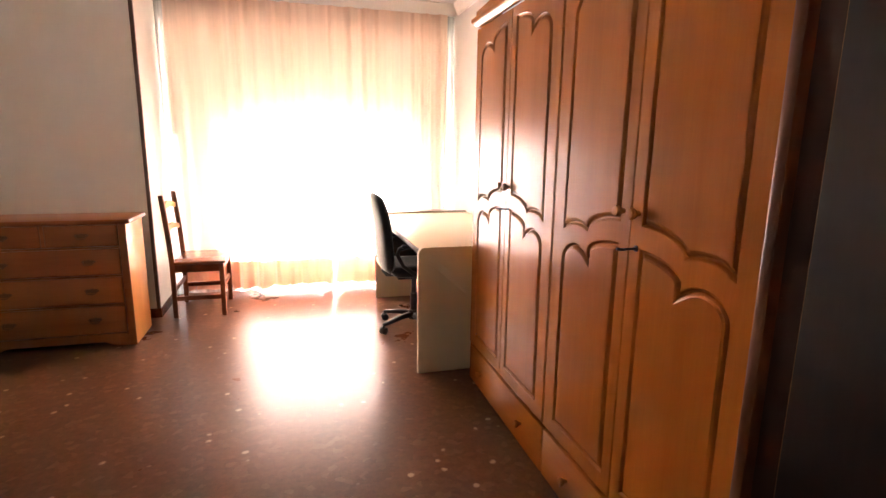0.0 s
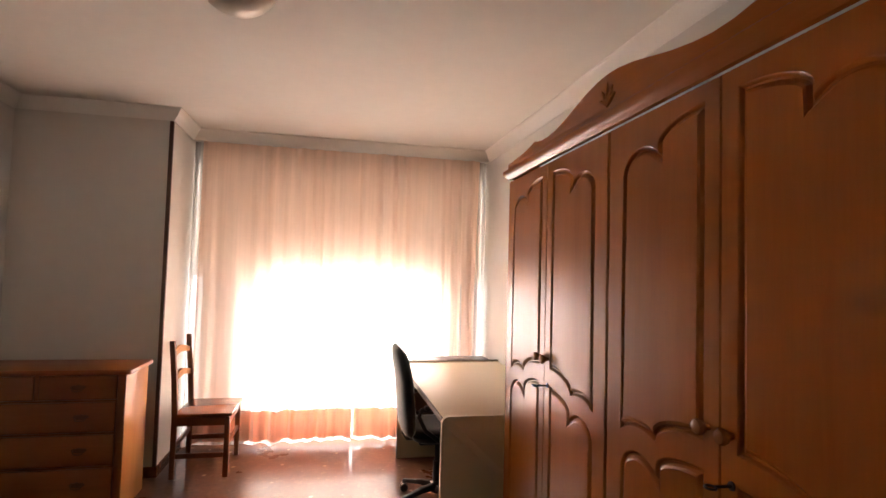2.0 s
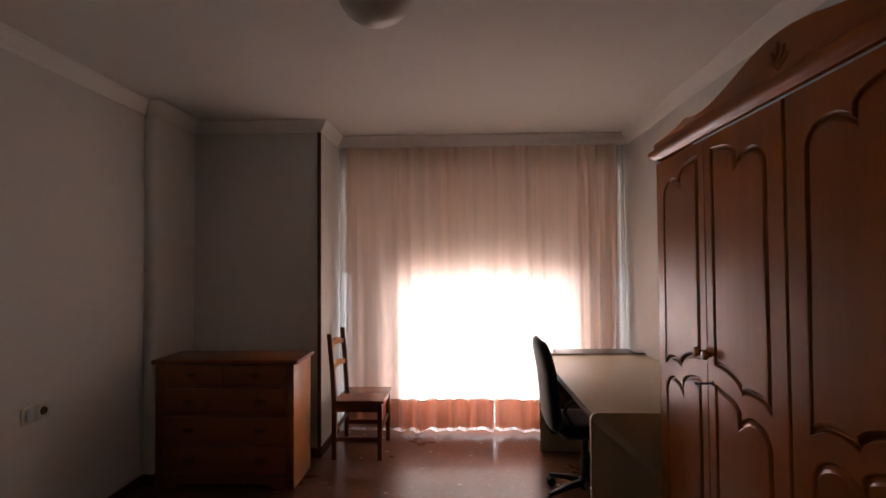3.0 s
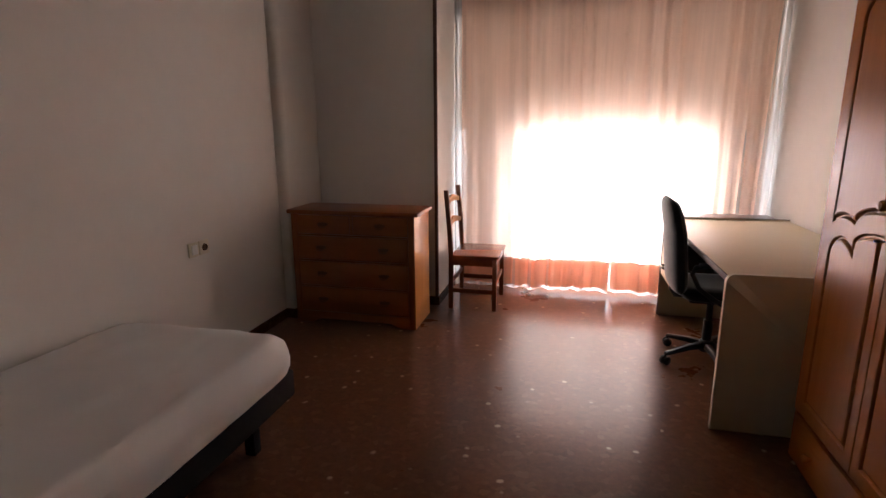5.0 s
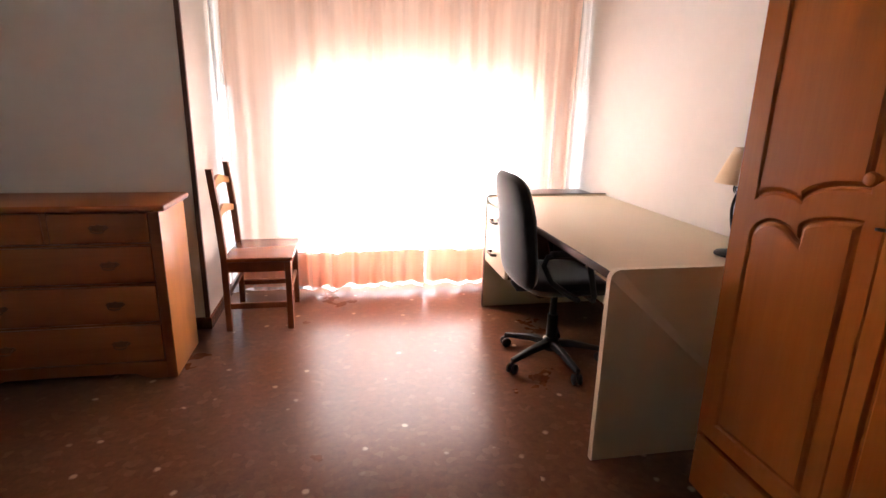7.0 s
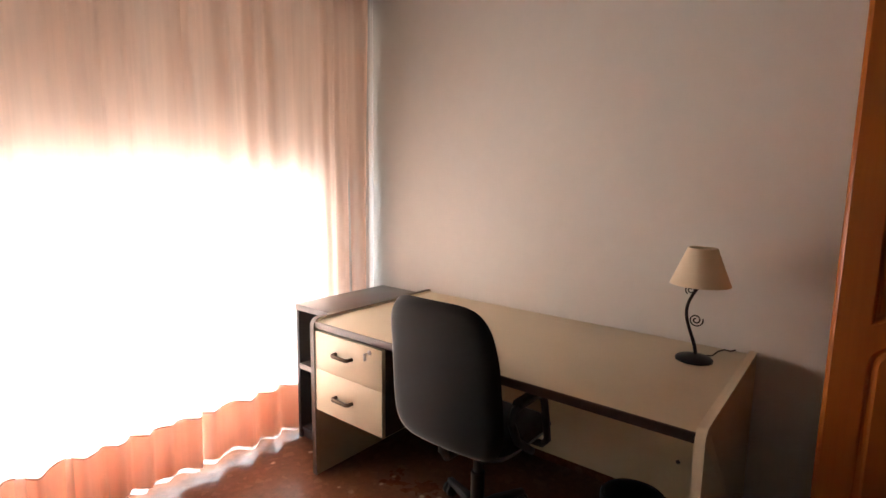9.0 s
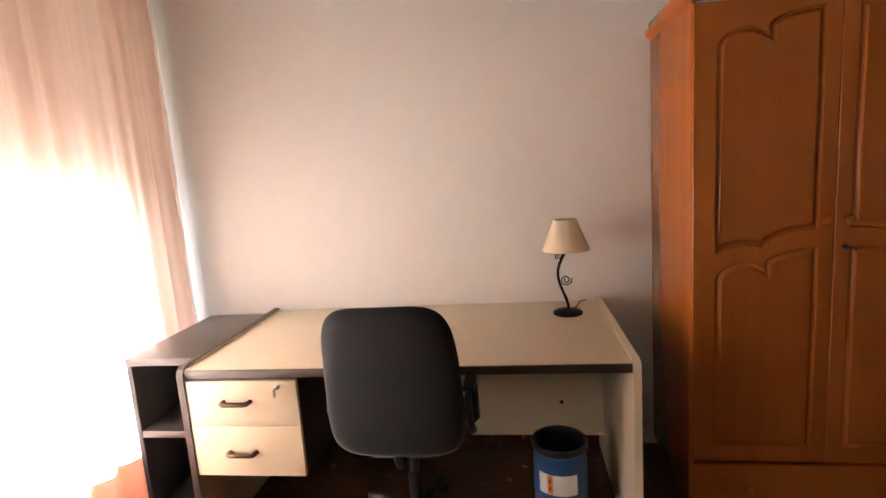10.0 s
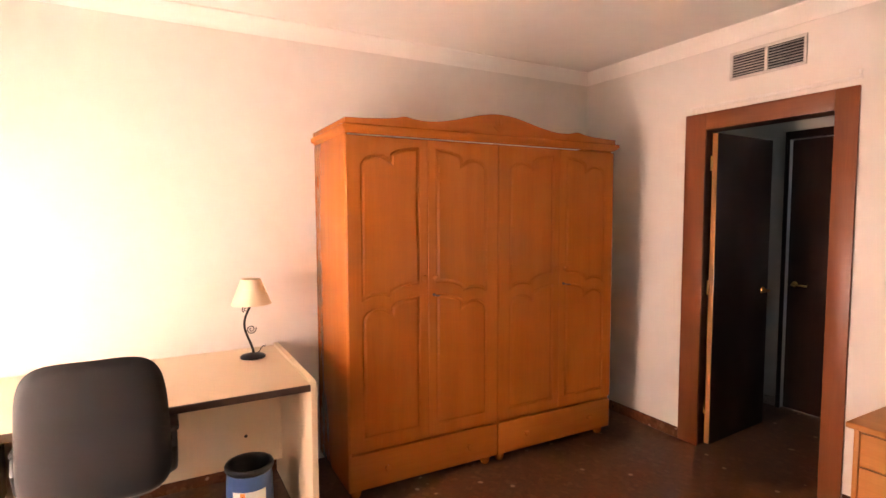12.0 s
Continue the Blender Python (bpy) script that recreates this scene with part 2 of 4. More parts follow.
def box(x0, x1, y0, y1, z0, z1, bevel=0.0, bm=None, seg=2):
    bm = bm or bmesh.new()
    made = bmesh.ops.create_cube(bm, size=1, matrix=Matrix.LocRotScale(((x0 + x1) / 2, (y0 + y1) / 2, (z0 + z1) / 2), None, (abs(x1 - x0), abs(y1 - y0), abs(z1 - z0))))
    if bevel:
        edges = list({e for v in made["verts"] for e in v.link_edges})
        bmesh.ops.bevel(bm, geom=edges, offset=bevel, segments=seg, profile=0.5, affect="EDGES")
    return bm


def lathe(profile, n=32, bm=None, m=Matrix()):
    """A turned shape round the z axis from (radius, height) pairs."""
    bm = bm or bmesh.new()
    rings = []
    for r, z in profile:
        if r < 1e-5:
            rings.append([bm.verts.new(m @ Vector((0, 0, z)))])
        else:
            rings.append([bm.verts.new(m @ Vector((r * math.cos(a), r * math.sin(a), z))) for a in (2 * math.pi * i / n for i in range(n))])
    for a, b in zip(rings, rings[1:]):
        for i in range(n):
            j = (i + 1) % n
            loop = [a[i % len(a)], a[j % len(a)], b[j % len(b)], b[i % len(b)]]
            loop = list(dict.fromkeys(loop))
            if len(loop) > 2:
                bm.faces.new(loop)
    return bm


def tube(points, radius, n=10, bm=None):
    """A round bar along points; radius is a number or one number a point."""
    bm = bm or bmesh.new()
    pts = [Vector(p) for p in points]
    radii = radius if isinstance(radius, (list, tuple)) else [radius] * len(pts)
    rings, up = [], None
    for i, p in enumerate(pts):
        d = (pts[min(i + 1, len(pts) - 1)] - pts[max(i - 1, 0)]).normalized()
        if up is None:
            up = d.orthogonal().normalized()
        up = (up - d * up.dot(d)).normalized()
        side = d.cross(up)
        rings.append([bm.verts.new(p + radii[i] * (math.cos(a) * up + math.sin(a) * side)) for a in (2 * math.pi * k / n for k in range(n))])
    for a, b in zip(rings, rings[1:]):
        for i in range(n):
            bm.faces.new((a[i], a[(i + 1) % n], b[(i + 1) % n], b[i]))
    bm.faces.new(rings[0][::-1])
    bm.faces.new(rings[-1])
    return bm


def slab(outline, thick, place, bm=None, bevel=0.0):
    """A flat board: a 2D outline, its thickness, and place(u, v, w) to 3D."""
    bm = bm or bmesh.new()
    a = [bm.verts.new(place(u, v, 0)) for u, v in outline]
    b = [bm.verts.new(place(u, v, thick)) for u, v in outline]
    n = len(a)
    f1, f2 = bm.faces.new(a), bm.faces.new(b[::-1])
    for i in range(n):
        bm.faces.new((a[i], b[i], b[(i + 1) % n], a[(i + 1) % n]))
    if bevel:
        bmesh.ops.bevel(bm, geom=list(f1.edges) + list(f2.edges), offset=bevel, segments=2, profile=0.5, affect="EDGES")
    return bm


def sweep(profile, path, bm=None):
    """A moulding: profile (out, up) along corners (x, y, z) of an open level path, with mitred corners; out is to the left of the way."""
    bm = bm or bmesh.new()
    pts = [Vector(p) for p in path]
    rows = []
    for i, p in enumerate(pts):
        d0 = (pts[i] - pts[i - 1]).normalized() if i else (pts[1] - pts[0]).normalized()
        d1 = (pts[i + 1] - pts[i]).normalized() if i < len(pts) - 1 else d0
        n0, n1 = Vector((-d0.y, d0.x, 0)), Vector((-d1.y, d1.x, 0))
        n = (n0 + n1) / (1 + n0.dot(n1))
        rows.append([bm.verts.new(p + n * o + Vector((0, 0, u))) for o, u in profile])
    k = len(profile)
    for a, b in zip(rows, rows[1:]):
        for i in range(k):
            bm.faces.new((a[i], a[(i + 1) % k], b[(i + 1) % k], b[i]))
    bm.faces.new(rows[0][::-1])
    bm.faces.new(rows[-1])
    return bm


def arc(cx, cy, rx, ry, a0, a1, n):
    return [(cx + rx * math.cos(radians(a0 + (a1 - a0) * i / n)), cy + ry * math.sin(radians(a0 + (a1 - a0) * i / n))) for i in range(n + 1)]


def inset(outline, d):
    """The counter-clockwise outline moved inwards by d."""
    out, n = [], len(outline)
    for i in range(n):
        p0, p, p1 = Vector(outline[i - 1]), Vector(outline[i]), Vector(outline[(i + 1) % n])
        e0, e1 = (p - p0).normalized(), (p1 - p).normalized()
        n0, n1 = Vector((-e0.y, e0.x)), Vector((-e1.y, e1.x))
        q = p + (n0 + n1) / max(0.45, 1 + n0.dot(n1)) * d
        out.append((q.x, q.y))
    return out


# ---- the room ----
XL, XR, YD, YW = -1.94, 1.63, 1.05, 5.60
CEIL = 2.565
COLX, COLY = -0.885, 4.925

structure("floor", box(-2.1, 1.8, -0.3, 6.1, -0.10, 0.0), FLOOR, "polished reddish-brown terrazzo floor with pale chips")
structure("ceiling", box(-2.1, 1.8, 0.93, 5.9, CEIL, CEIL + 0.12), CEILING, "smooth off-white painted ceiling")
structure("wall_east", box(XR, XR + 0.15, 0.93, 5.9, 0, CEIL), WALL, "off-white stippled wall behind wardrobe and desk")
structure("wall_west", box(XL - 0.15, XL, 0.93, 5.11, 0, CEIL), WALL, "off-white stippled wall beside the bed")
structure("wall_pillar", box(XL - 0.06, -1.868, 4.40, COLY + 0.06, -0.05, CEIL + 0.05, 0.045, seg=6), WALL, "shallow painted pillar in the room's corner", True)
structure("wall_return", box(XL, COLX, COLY, 5.9, 0, CEIL), WALL, "off-white wall behind the chest of drawers")
bm = box(COLX, -0.875, YW, YW + 0.25, 0, CEIL)
box(1.618, XR, YW, YW + 0.25, 0, CEIL, bm=bm)
box(-0.875, 1.618, YW, YW + 0.25, 2.36, CEIL, bm=bm)
box(-0.875, 1.618, YW, YW + 0.25, 0, 0.06, bm=bm)
structure("wall_window", bm, WALL, "off-white wall round the balcony window")
bm = box(XL, -0.115, 0.93, YD, 0, CEIL)
box(0.645, XR, 0.93, YD, 0, CEIL, bm=bm)
box(-0.115, 0.645, 0.93, YD, 2.025, CEIL, bm=bm)
structure("wall_door", bm, WALL, "off-white wall with the doorway and air vent")

# balcony window behind the curtains
win = tagged(new("window_1"), "white aluminium balcony window behind the curtains", kind="structure")
for x0, x1, z0, z1 in ((-0.36, -0.31, 0.06, 1.383), (1.14, 1.19, 0.06, 1.383), (-0.31, 1.14, 0.06, 0.11), (-0.31, 1.14, 1.335, 1.383), (0.90, 0.95, 0.11, 1.345)):
    part("window_frame", box(x0, x1, YW + 0.05, YW + 0.10, z0, z1, 0.004), ALU, win)
# unseen boards added to block window light, leaving bright slits at the curtain edges
for x0, x1 in ((-0.800, -0.362), (1.192, 1.552)):
    part("shutter", box(x0, x1, YW + 0.055, YW + 0.095, 0.06, 1.383, 0.004), ALU, win, "unseen board added to block window light beside the panes")

blind = thing("roller_blind", "pale roller blind lowered over the upper window", "blind")
part("blind_cloth", box(-0.87, 1.612, YW + 0.060, YW + 0.062, 1.41, 2.34), BLIND, blind)
part("bottom_bar", box(-0.87, 1.612, YW + 0.050, YW + 0.072, 1.385, 1.41, 0.003), ALU, blind, "pale bar along the blind's foot")
part("roller", tube([(-0.87, YW + 0.061, 2.335), (1.612, YW + 0.061, 2.335)], 0.022, 12), ALU, blind, "pale roller tube")

# bright hazy sky beyond the window
m, nt, b = material("hazy_sky")
b.inputs["Base Color"].default_value = (0, 0, 0, 1)
b.inputs["Emission Color"].default_value = (1.0, 0.98, 0.95, 1)
b.inputs["Emission Strength"].default_value = 5.0
structure("backdrop", box(-6, 7, 9.0, 9.05, -3, 7), m, "bright hazy daylight outside the window")

# hall behind the doorway
structure("hall_ceiling", box(-2.1, 1.8, -0.3, 0.93, 2.42, 2.54), CEILING, "pale ceiling of the hall")
bm = box(-2.1, -0.10, -0.22, -0.10, 0, 2.42)
box(0.72, 1.8, -0.22, -0.10, 0, 2.42, bm=bm)
box(-0.10, 0.72, -0.22, -0.10, 2.03, 2.42, bm=bm)
structure("hall_wall_far", bm, WALL, "pale wall of the hall")
structure("hall_wall_east", box(1.35, 1.5, -0.10, 0.93, 0, 2.42), WALL, "pale end wall of the hall")
# unseen wall, its opening added to let sky light into the hall
bm = box(-1.5, -1.35, -0.10, 0.93, 0, 1.75)
box(-1.5, -1.35, -0.10, 0.93, 2.3, 2.42, bm=bm)
box(-1.5, -1.35, -0.10, 0.05, 1.75, 2.3, bm=bm)
box(-1.5, -1.35, 0.80, 0.93, 1.75, 2.3, bm=bm)
structure("hall_wall_west", bm, WALL, "unseen pale end wall of the hall with an added light opening")

# skirting
SK = [(0, 0), (0.012, 0), (0.012, 0.066), (0.008, 0.07), (0, 0.07)]
for path in ([(XR, YW, 0), (XR, 3.26, 0)][::-1], [(XL, YD, 0), (XL, 4.40, 0), (-1.868, 4.40, 0), (-1.868, COLY, 0), (COLX, COLY, 0), (COLX, YW, 0), (XL + 1.6, YW, 0)][::-1],
             [(XR, YD, 0), (XR, 1.4, 0)], [(0.745, YD, 0), (XR, YD, 0)], [(XL, YD, 0), (-0.20, YD, 0)], [(1.35, -0.10, 0), (0.75, -0.10, 0)]):
    tagged(structure("baseboard", sweep(SK, path), SKIRT), "reddish terrazzo skirting along the wall")

# plaster cornice
CV = [(0, 0), (0, -0.085), (0.008, -0.085), (0.012, -0.074), (0.024, -0.064), (0.040, -0.042), (0.054, -0.018), (0.068, -0.010), (0.068, 0)]
structure("trim", sweep(CV, [(XL, 4.40, CEIL), (XL, YD, CEIL), (XR, YD, CEIL), (XR, 5.47, CEIL), (COLX, 5.47, CEIL), (COLX, COLY, CEIL), (-1.868, COLY, CEIL), (-1.868, 4.40, CEIL), (XL, 4.40, CEIL), (XL, 4.39, CEIL)][:-1]), COVE, "white moulded plaster cornice", True)
structure("trim_corner", box(COLX - 0.022, COLX + 0.004, COLY - 0.006, COLY + 0.016, 0.07, CEIL - 0.086, 0.003), TRIMWOOD, "dark wooden strip on the wall's corner")

# door frame and leaf
bm = box(0.605, 0.745, YD, YD + 0.016, 0, 2.105, 0.004)
structure("door_casing", bm, MAHOGANY, "reddish-brown wooden door casing", True)
structure("door_casing", box(-0.195, -0.09, YD, YD + 0.016, 0, 2.105, 0.004), MAHOGANY, "reddish-brown wooden door casing", True)
structure("door_casing", box(-0.09, 0.605, YD, YD + 0.0155, 2.0, 2.105, 0.004), MAHOGANY_X, "reddish-brown wooden door casing", True)
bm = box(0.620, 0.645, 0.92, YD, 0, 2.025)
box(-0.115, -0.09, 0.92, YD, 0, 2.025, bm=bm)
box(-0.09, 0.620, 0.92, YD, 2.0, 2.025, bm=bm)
structure("door_jamb", bm, SHADED_LINING, "wooden door lining, its brown darkened as in shade")
for x0, x1, z0, z1 in ((0.645, 0.735, 0, 2.10), (-0.19, -0.115, 0, 2.10), (-0.115, 0.645, 2.025, 2.10)):
    structure("door_casing", box(x0, x1, 0.914, 0.93, z0, z1, 0.003), MAHOGANY, "reddish-brown wooden door casing", True)

door = tagged(new("door_1"), "dark brown wooden door standing open into the hall", "door", kind="structure")
door.matrix_world = pose(0.570, 0.985, 0, 0, 0, 3.5)
part("leaf", box(0.002, 0.037, -0.665, 0.0, 0.008, 1.985, 0.001), LEAF, door)
part("leaf_edge", box(0.005, 0.0365, 0.0, 0.002, 0.010, 1.985), EDGE, door, "light wooden edge of the door")
for z in (0.25, 1.02, 1.8):
    h = part("hinge", tube([(0.036, 0.012, z - 0.045), (0.036, 0.012, z + 0.045)], 0.006), BRASS, door, "brass hinge")
part("handle_rose", lathe([(0, 0), (0.022, 0), (0.020, 0.007), (0, 0.008)], 20, m=Matrix.Translation((0.002, -0.60, 0.96)) @ pose(0, 0, 0, 0, -90, 0)), BRASS, door, "round brass handle rose")
part("handle", tube([(0.0, -0.60, 0.96), (-0.035, -0.60, 0.96), (-0.045, -0.59, 0.96), (-0.045, -0.49, 0.96)], 0.008), BRASS, door, "brass lever handle")

far = tagged(new("door_2"), "dark brown closed door across the hall", "door", kind="structure")
part("leaf", box(-0.099, 0.719, -0.19, -0.135, 0.004, 2.028, 0.002), LEAF, far)
for x0, x1, z0, z1 in ((0.72, 0.748, 0, 2.09), (-0.17, -0.10, 0, 2.09), (-0.10, 0.72, 2.03, 2.09)):
    part("door_casing", box(x0, x1, -0.10, -0.085, z0, z1, 0.003), LEAF, far)
part("handle_rose", lathe([(0, 0), (0.022, 0), (0.020, 0.007), (0, 0.008)], 20, m=Matrix.Translation((0.668, -0.135, 0.955)) @ pose(0, 0, 0, -90, 0, 0)), BRASS, far, "round brass handle rose")
part("handle", tube([(0.668, -0.13, 0.955), (0.668, -0.09, 0.955), (0.66, -0.08, 0.955), (0.56, -0.08, 0.955)], 0.008), BRASS, far, "brass lever handle")


# ---- curtains ----
def curtain(x0, x1, seed, folds, side):
    rnd = random.Random(seed)
    n, width = 260, x1 - x0
    ph = [rnd.uniform(0, 6.28) for _ in range(8)]
    top = 2.478

    def y_at(u, v):
        w = u + 0.034 * math.sin(6 * u + ph[0]) + 0.016 * math.sin(15 * u + ph[5])
        a = 0.012 + 0.012 * max(0.0, 1 - v) ** 1.5 + 0.008 * math.sin(8 * u + ph[1])
        f = math.sin(2 * math.pi * folds * w + ph[2] + 0.5 * math.sin(4 * u + 2 * v + ph[3]))
        g = 0.4 * math.sin(2 * math.pi * folds * 2.3 * w + ph[4] + v)
        return 5.482 + a * (f + g * (0.35 + 0.5 * v))

    def foot(u):
        return 0.006 * math.sin(2 * math.pi * folds * 0.7 * u + ph[2] + 0.8) + 0.006 * math.sin(9 * u + ph[5]) + 0.003 * math.sin(23 * u + ph[6])

    def sheet(z0, z1, off, rows, low, high, wide=(0.0, 0.0)):
        """Cloth from z0 to z1; low and high say how far each edge follows the wavy foot."""
        bm, grid = bmesh.new(), []
        for j in range(rows + 1):
            row = []
            for i in range(n + 1):
                u = i / n
                a, b = z0 + low * foot(u), z1 + high * foot(u)
                z = a + (b - a) * j / rows
                v = (z - 0.03) / (top - 0.03)
                pull = 0.012 * math.sin(3.1 * v + ph[5])
                x = x0 - wide[0] + (width + wide[0] + wide[1]) * u
                part_open = 0.009 * max(0.0, 1 - v / 0.16) - 0.004
                x += part_open * (-u if side < 0 else 1 - u)
                row.append(bm.verts.new((x + pull * math.sin(math.pi * u), y_at(u, v) + off, z)))
            grid.append(row)
        for a, b in zip(grid, grid[1:]):
            for i in range(n):
                bm.faces.new((a[i], a[i + 1], b[i + 1], b[i]))
        return bm

    c = thing("curtain", "peach translucent curtain with a deep doubled hem", "curtain", group="window curtains")
    part("cloth", sheet(0.046, top, 0, 44, 1, 0), CURTAIN, c)
    part("hem", sheet(0.046, 0.288, 0.005, 8, 1, 0.7), BAND, c, "darker doubled hem along the curtain's foot")
    part("seam", sheet(0.284, 0.292, -0.003, 1, 0.7, 0.7), SEAM, c, "dark stitched line above the hem")
    k = thing("sheer_curtain", "white sheer curtain hanging close behind the peach one", "sheer curtain", group="sheer window curtains")
    part("cloth", sheet(0.014, top - 0.004, 0.032, 44, 0.8, 0, (0.068, 0.0) if side < 0 else (0.0, 0.066)), VOILE, k)


curtain(-0.805, 0.466, 3, 9, -1)
curtain(0.470, 1.550, 8, 8, 1)
rail = thing("curtain_rail", "slim white curtain rail under the cornice", "curtain rail")
part("track", box(-0.85, 1.61, 5.475, 5.535, 2.480, 2.50, 0.003), ALU, rail)


# ---- wardrobe ----
def panel_outline(z0, z1, kind):
    """Outline of a raised panel, from the hinge side (small s) to the knob side; kind: upper or lower."""
    s0, s1, c = 0.074, 0.405, 0.234
    if kind == "upper":
        bottom = [(s0, z0)] + arc(0.165, z0, 0.075, 0.026, 165, 35, 8) + arc(s1, z0 + 0.015, s1 - c, 0.056, 180, 90, 10)
    else:
        bottom = [(s0, z0), (s1, z0)]
    top = [(s1, z1)] + arc(s1, z1 - 0.055, s1 - c, 0.055, 90, 176, 12)[1:] + arc(0.165, z1 - 0.115, 0.09, 0.07, 38, 180, 14)[0:]
    return bottom + top


def wardrobe_door(parent, y_hinge, sign, z0, z1, keyed):
    w = 0.4505
    place = lambda s, z, d: Vector((d, y_hinge + sign * s, z))
    outlines = [panel_outline(1.045, 1.842, "upper"), panel_outline(0.325, 1.057, "lower")]
    bm = bmesh.new()
    rect = [(0.005, z0), (w - 0.002, z0), (w - 0.002, z1), (0.005, z1)]
    edges = []

    def ring(pts, d):
        vs = [bm.verts.new(place(s, z, d)) for s, z in pts]
        return vs

    def ring_edges(vs):
        return [bm.edges.new((vs[i], vs[(i + 1) % len(vs)])) for i in range(len(vs))]

    outer = ring(rect, -0.004)
    edges += ring_edges(outer)
    rim = ring([(0.0, z0 - 0.002), (w + 0.002, z0 - 0.002), (w + 0.002, z1 + 0.002), (0.0, z1 + 0.002)], 0.0)
    back = ring([(0.0, z0 - 0.002), (w + 0.002, z0 - 0.002), (w + 0.002, z1 + 0.002), (0.0, z1 + 0.002)], 0.018)
    for a, b in ((outer, rim), (rim, back)):
        for i in range(4):
            bm.faces.new((a[i], a[(i + 1) % 4], b[(i + 1) % 4], b[i]))
    bm.faces.new(back)
    for o in outlines:
        base = ring(o, -0.004)
        edges += ring_edges(base)
        prev = base
        for d, h in ((0.003, 0.002), (0.007, 0.0085), (0.012, 0.0085), (0.018, 0.002), (0.024, -0.0015)):
            cur = ring(inset(o, d), h - 0.004 if d < 0.02 else -0.005)
            for i in range(len(o)):
                bm.faces.new((prev[i], prev[(i + 1) % len(o)], cur[(i + 1) % len(o)], cur[i]))
            prev = cur
        bmesh.ops.triangle_fill(bm, edges=[bm.edges.get((prev[i], prev[(i + 1) % len(prev)])) for i in range(len(prev))], use_beauty=True)
    bmesh.ops.triangle_fill(bm, edges=edges, use_beauty=True)
    d = part("door", bm, HONEY, parent, smooth=False)
    ky = y_hinge + sign * (w - 0.032)
    part("knob", lathe([(0.007, 0.0), (0.007, 0.010), (0.014, 0.016), (0.017, 0.024), (0.014, 0.031), (0.0, 0.035)], 18, m=Matrix.Translation((-0.004, ky, 1.150)) @ pose(0, 0, 0, 0, -90, 0)), HONEY, d, "turned wooden knob")
    if keyed:
        part("lock", lathe([(0.009, 0), (0.009, 0.003), (0.004, 0.0035), (0.0, 0.003)], 14, m=Matrix.Translation((-0.004, ky, 1.055)) @ pose(0, 0, 0, 0, -90, 0)), BRONZE, d, "dark keyhole plate")
        bm = tube([(-0.004, ky, 1.055), (-0.042, ky, 1.055)], 0.003, 8)
        part("key", tube([(-0.042 - 0.010 + 0.010 * math.cos(a), ky + 0.011 * math.sin(a), 1.055) for a in (i * math.pi / 6 for i in range(13))], 0.0025, 6, bm), BRONZE, d, "small dark key in the lock")


Y0, YM, Y1 = 1.408, 2.315, 3.222
W = thing("wardrobe", "large honey-coloured wooden wardrobe with four carved panel doors", "wardrobe", pose(1.040, Y1, 0, 0, 0, -0.75) @ pose(0, -Y1, 0))
WX = XR - 0.012 - 1.040
for y0, y1 in ((Y0, YM - 0.002), (YM + 0.002, Y1)):
    part("side_panel", box(0.018, WX, y0, y0 + 0.02, 0.055, 1.89, 0.002), HONEY, W)
    part("side_panel", box(0.018, WX, y1 - 0.02, y1, 0.055, 1.89, 0.002), HONEY, W)
    part("top_panel", box(0.02, WX, y0 + 0.02, y1 - 0.02, 1.868, 1.888), HONEY_Y, W)
    part("bottom_panel", box(0.02, WX, y0 + 0.02, y1 - 0.02, 0.057, 0.075), HONEY_Y, W)
    part("rail", box(0.02, WX, y0 + 0.02, y1 - 0.02, 0.252, 0.262), HONEY_Y, W)
    part("back_panel", box(WX - 0.01, WX, y0 + 0.02, y1 - 0.02, 0.075, 1.868), HONEY, W)
    dr = part("drawer", box(-0.002, 0.018, y0 + 0.003, y1 - 0.003, 0.060, 0.250, 0.005), HONEY_Y, W)
    for ky in (y0 + 0.2, y1 - 0.2):
        part("knob", lathe([(0.007, 0.0), (0.007, 0.010), (0.014, 0.016), (0.017, 0.024), (0.014, 0.031), (0.0, 0.035)], 16, m=Matrix.Translation((-0.002, ky, 0.160)) @ pose(0, 0, 0, 0, -90, 0)), HONEY, dr, "turned wooden knob")
    for fx in (0.06, WX - 0.06):
        for fy in (y0 + 0.05, y1 - 0.05):
            part("foot", lathe([(0.0, 0.0), (0.018, 0.0), (0.027, 0.014), (0.030, 0.030), (0.024, 0.047), (0.028, 0.056), (0.0, 0.056)], 18, m=Matrix.Translation((fx, fy, 0))), HONEY, W, "turned bun foot")
for y, s, k in ((Y1, -1, False), (YM + 0.003, 1, True), (YM - 0.003, -1, False), (Y0, 1, True)):
    wardrobe_door(W, y, s, 0.272, 1.880, k)
part("corner_post", tube([(0.011, Y1 - 0.004, 0.06), (0.011, Y1 - 0.004, 1.887)], 0.010, 8), HONEY, W)
CN = [(0, 0), (0.012, 0.002), (0.018, 0.010), (0.028, 0.016), (0.034, 0.028), (0.034, 0.040), (0.026, 0.046), (0, 0.046)]
part("cornice", sweep(CN, [(WX, Y1 - 0.014, 1.8905), (0.004, Y1 - 0.014, 1.8905), (0.004, Y0 + 0.014, 1.8905), (WX, Y0 + 0.014, 1.8905)][::-1]), HONEY_Y, W)
half = [(0.0, 2.052), (0.06, 2.049), (0.14, 2.036), (0.22, 2.017), (0.30, 1.998), (0.38, 1.984), (0.44, 1.978), (0.50, 1.979), (0.545, 1.985), (0.575, 1.993), (0.60, 1.992), (0.63, 1.983), (0.70, 1.974), (0.80, 1.968), (0.909, 1.966)]
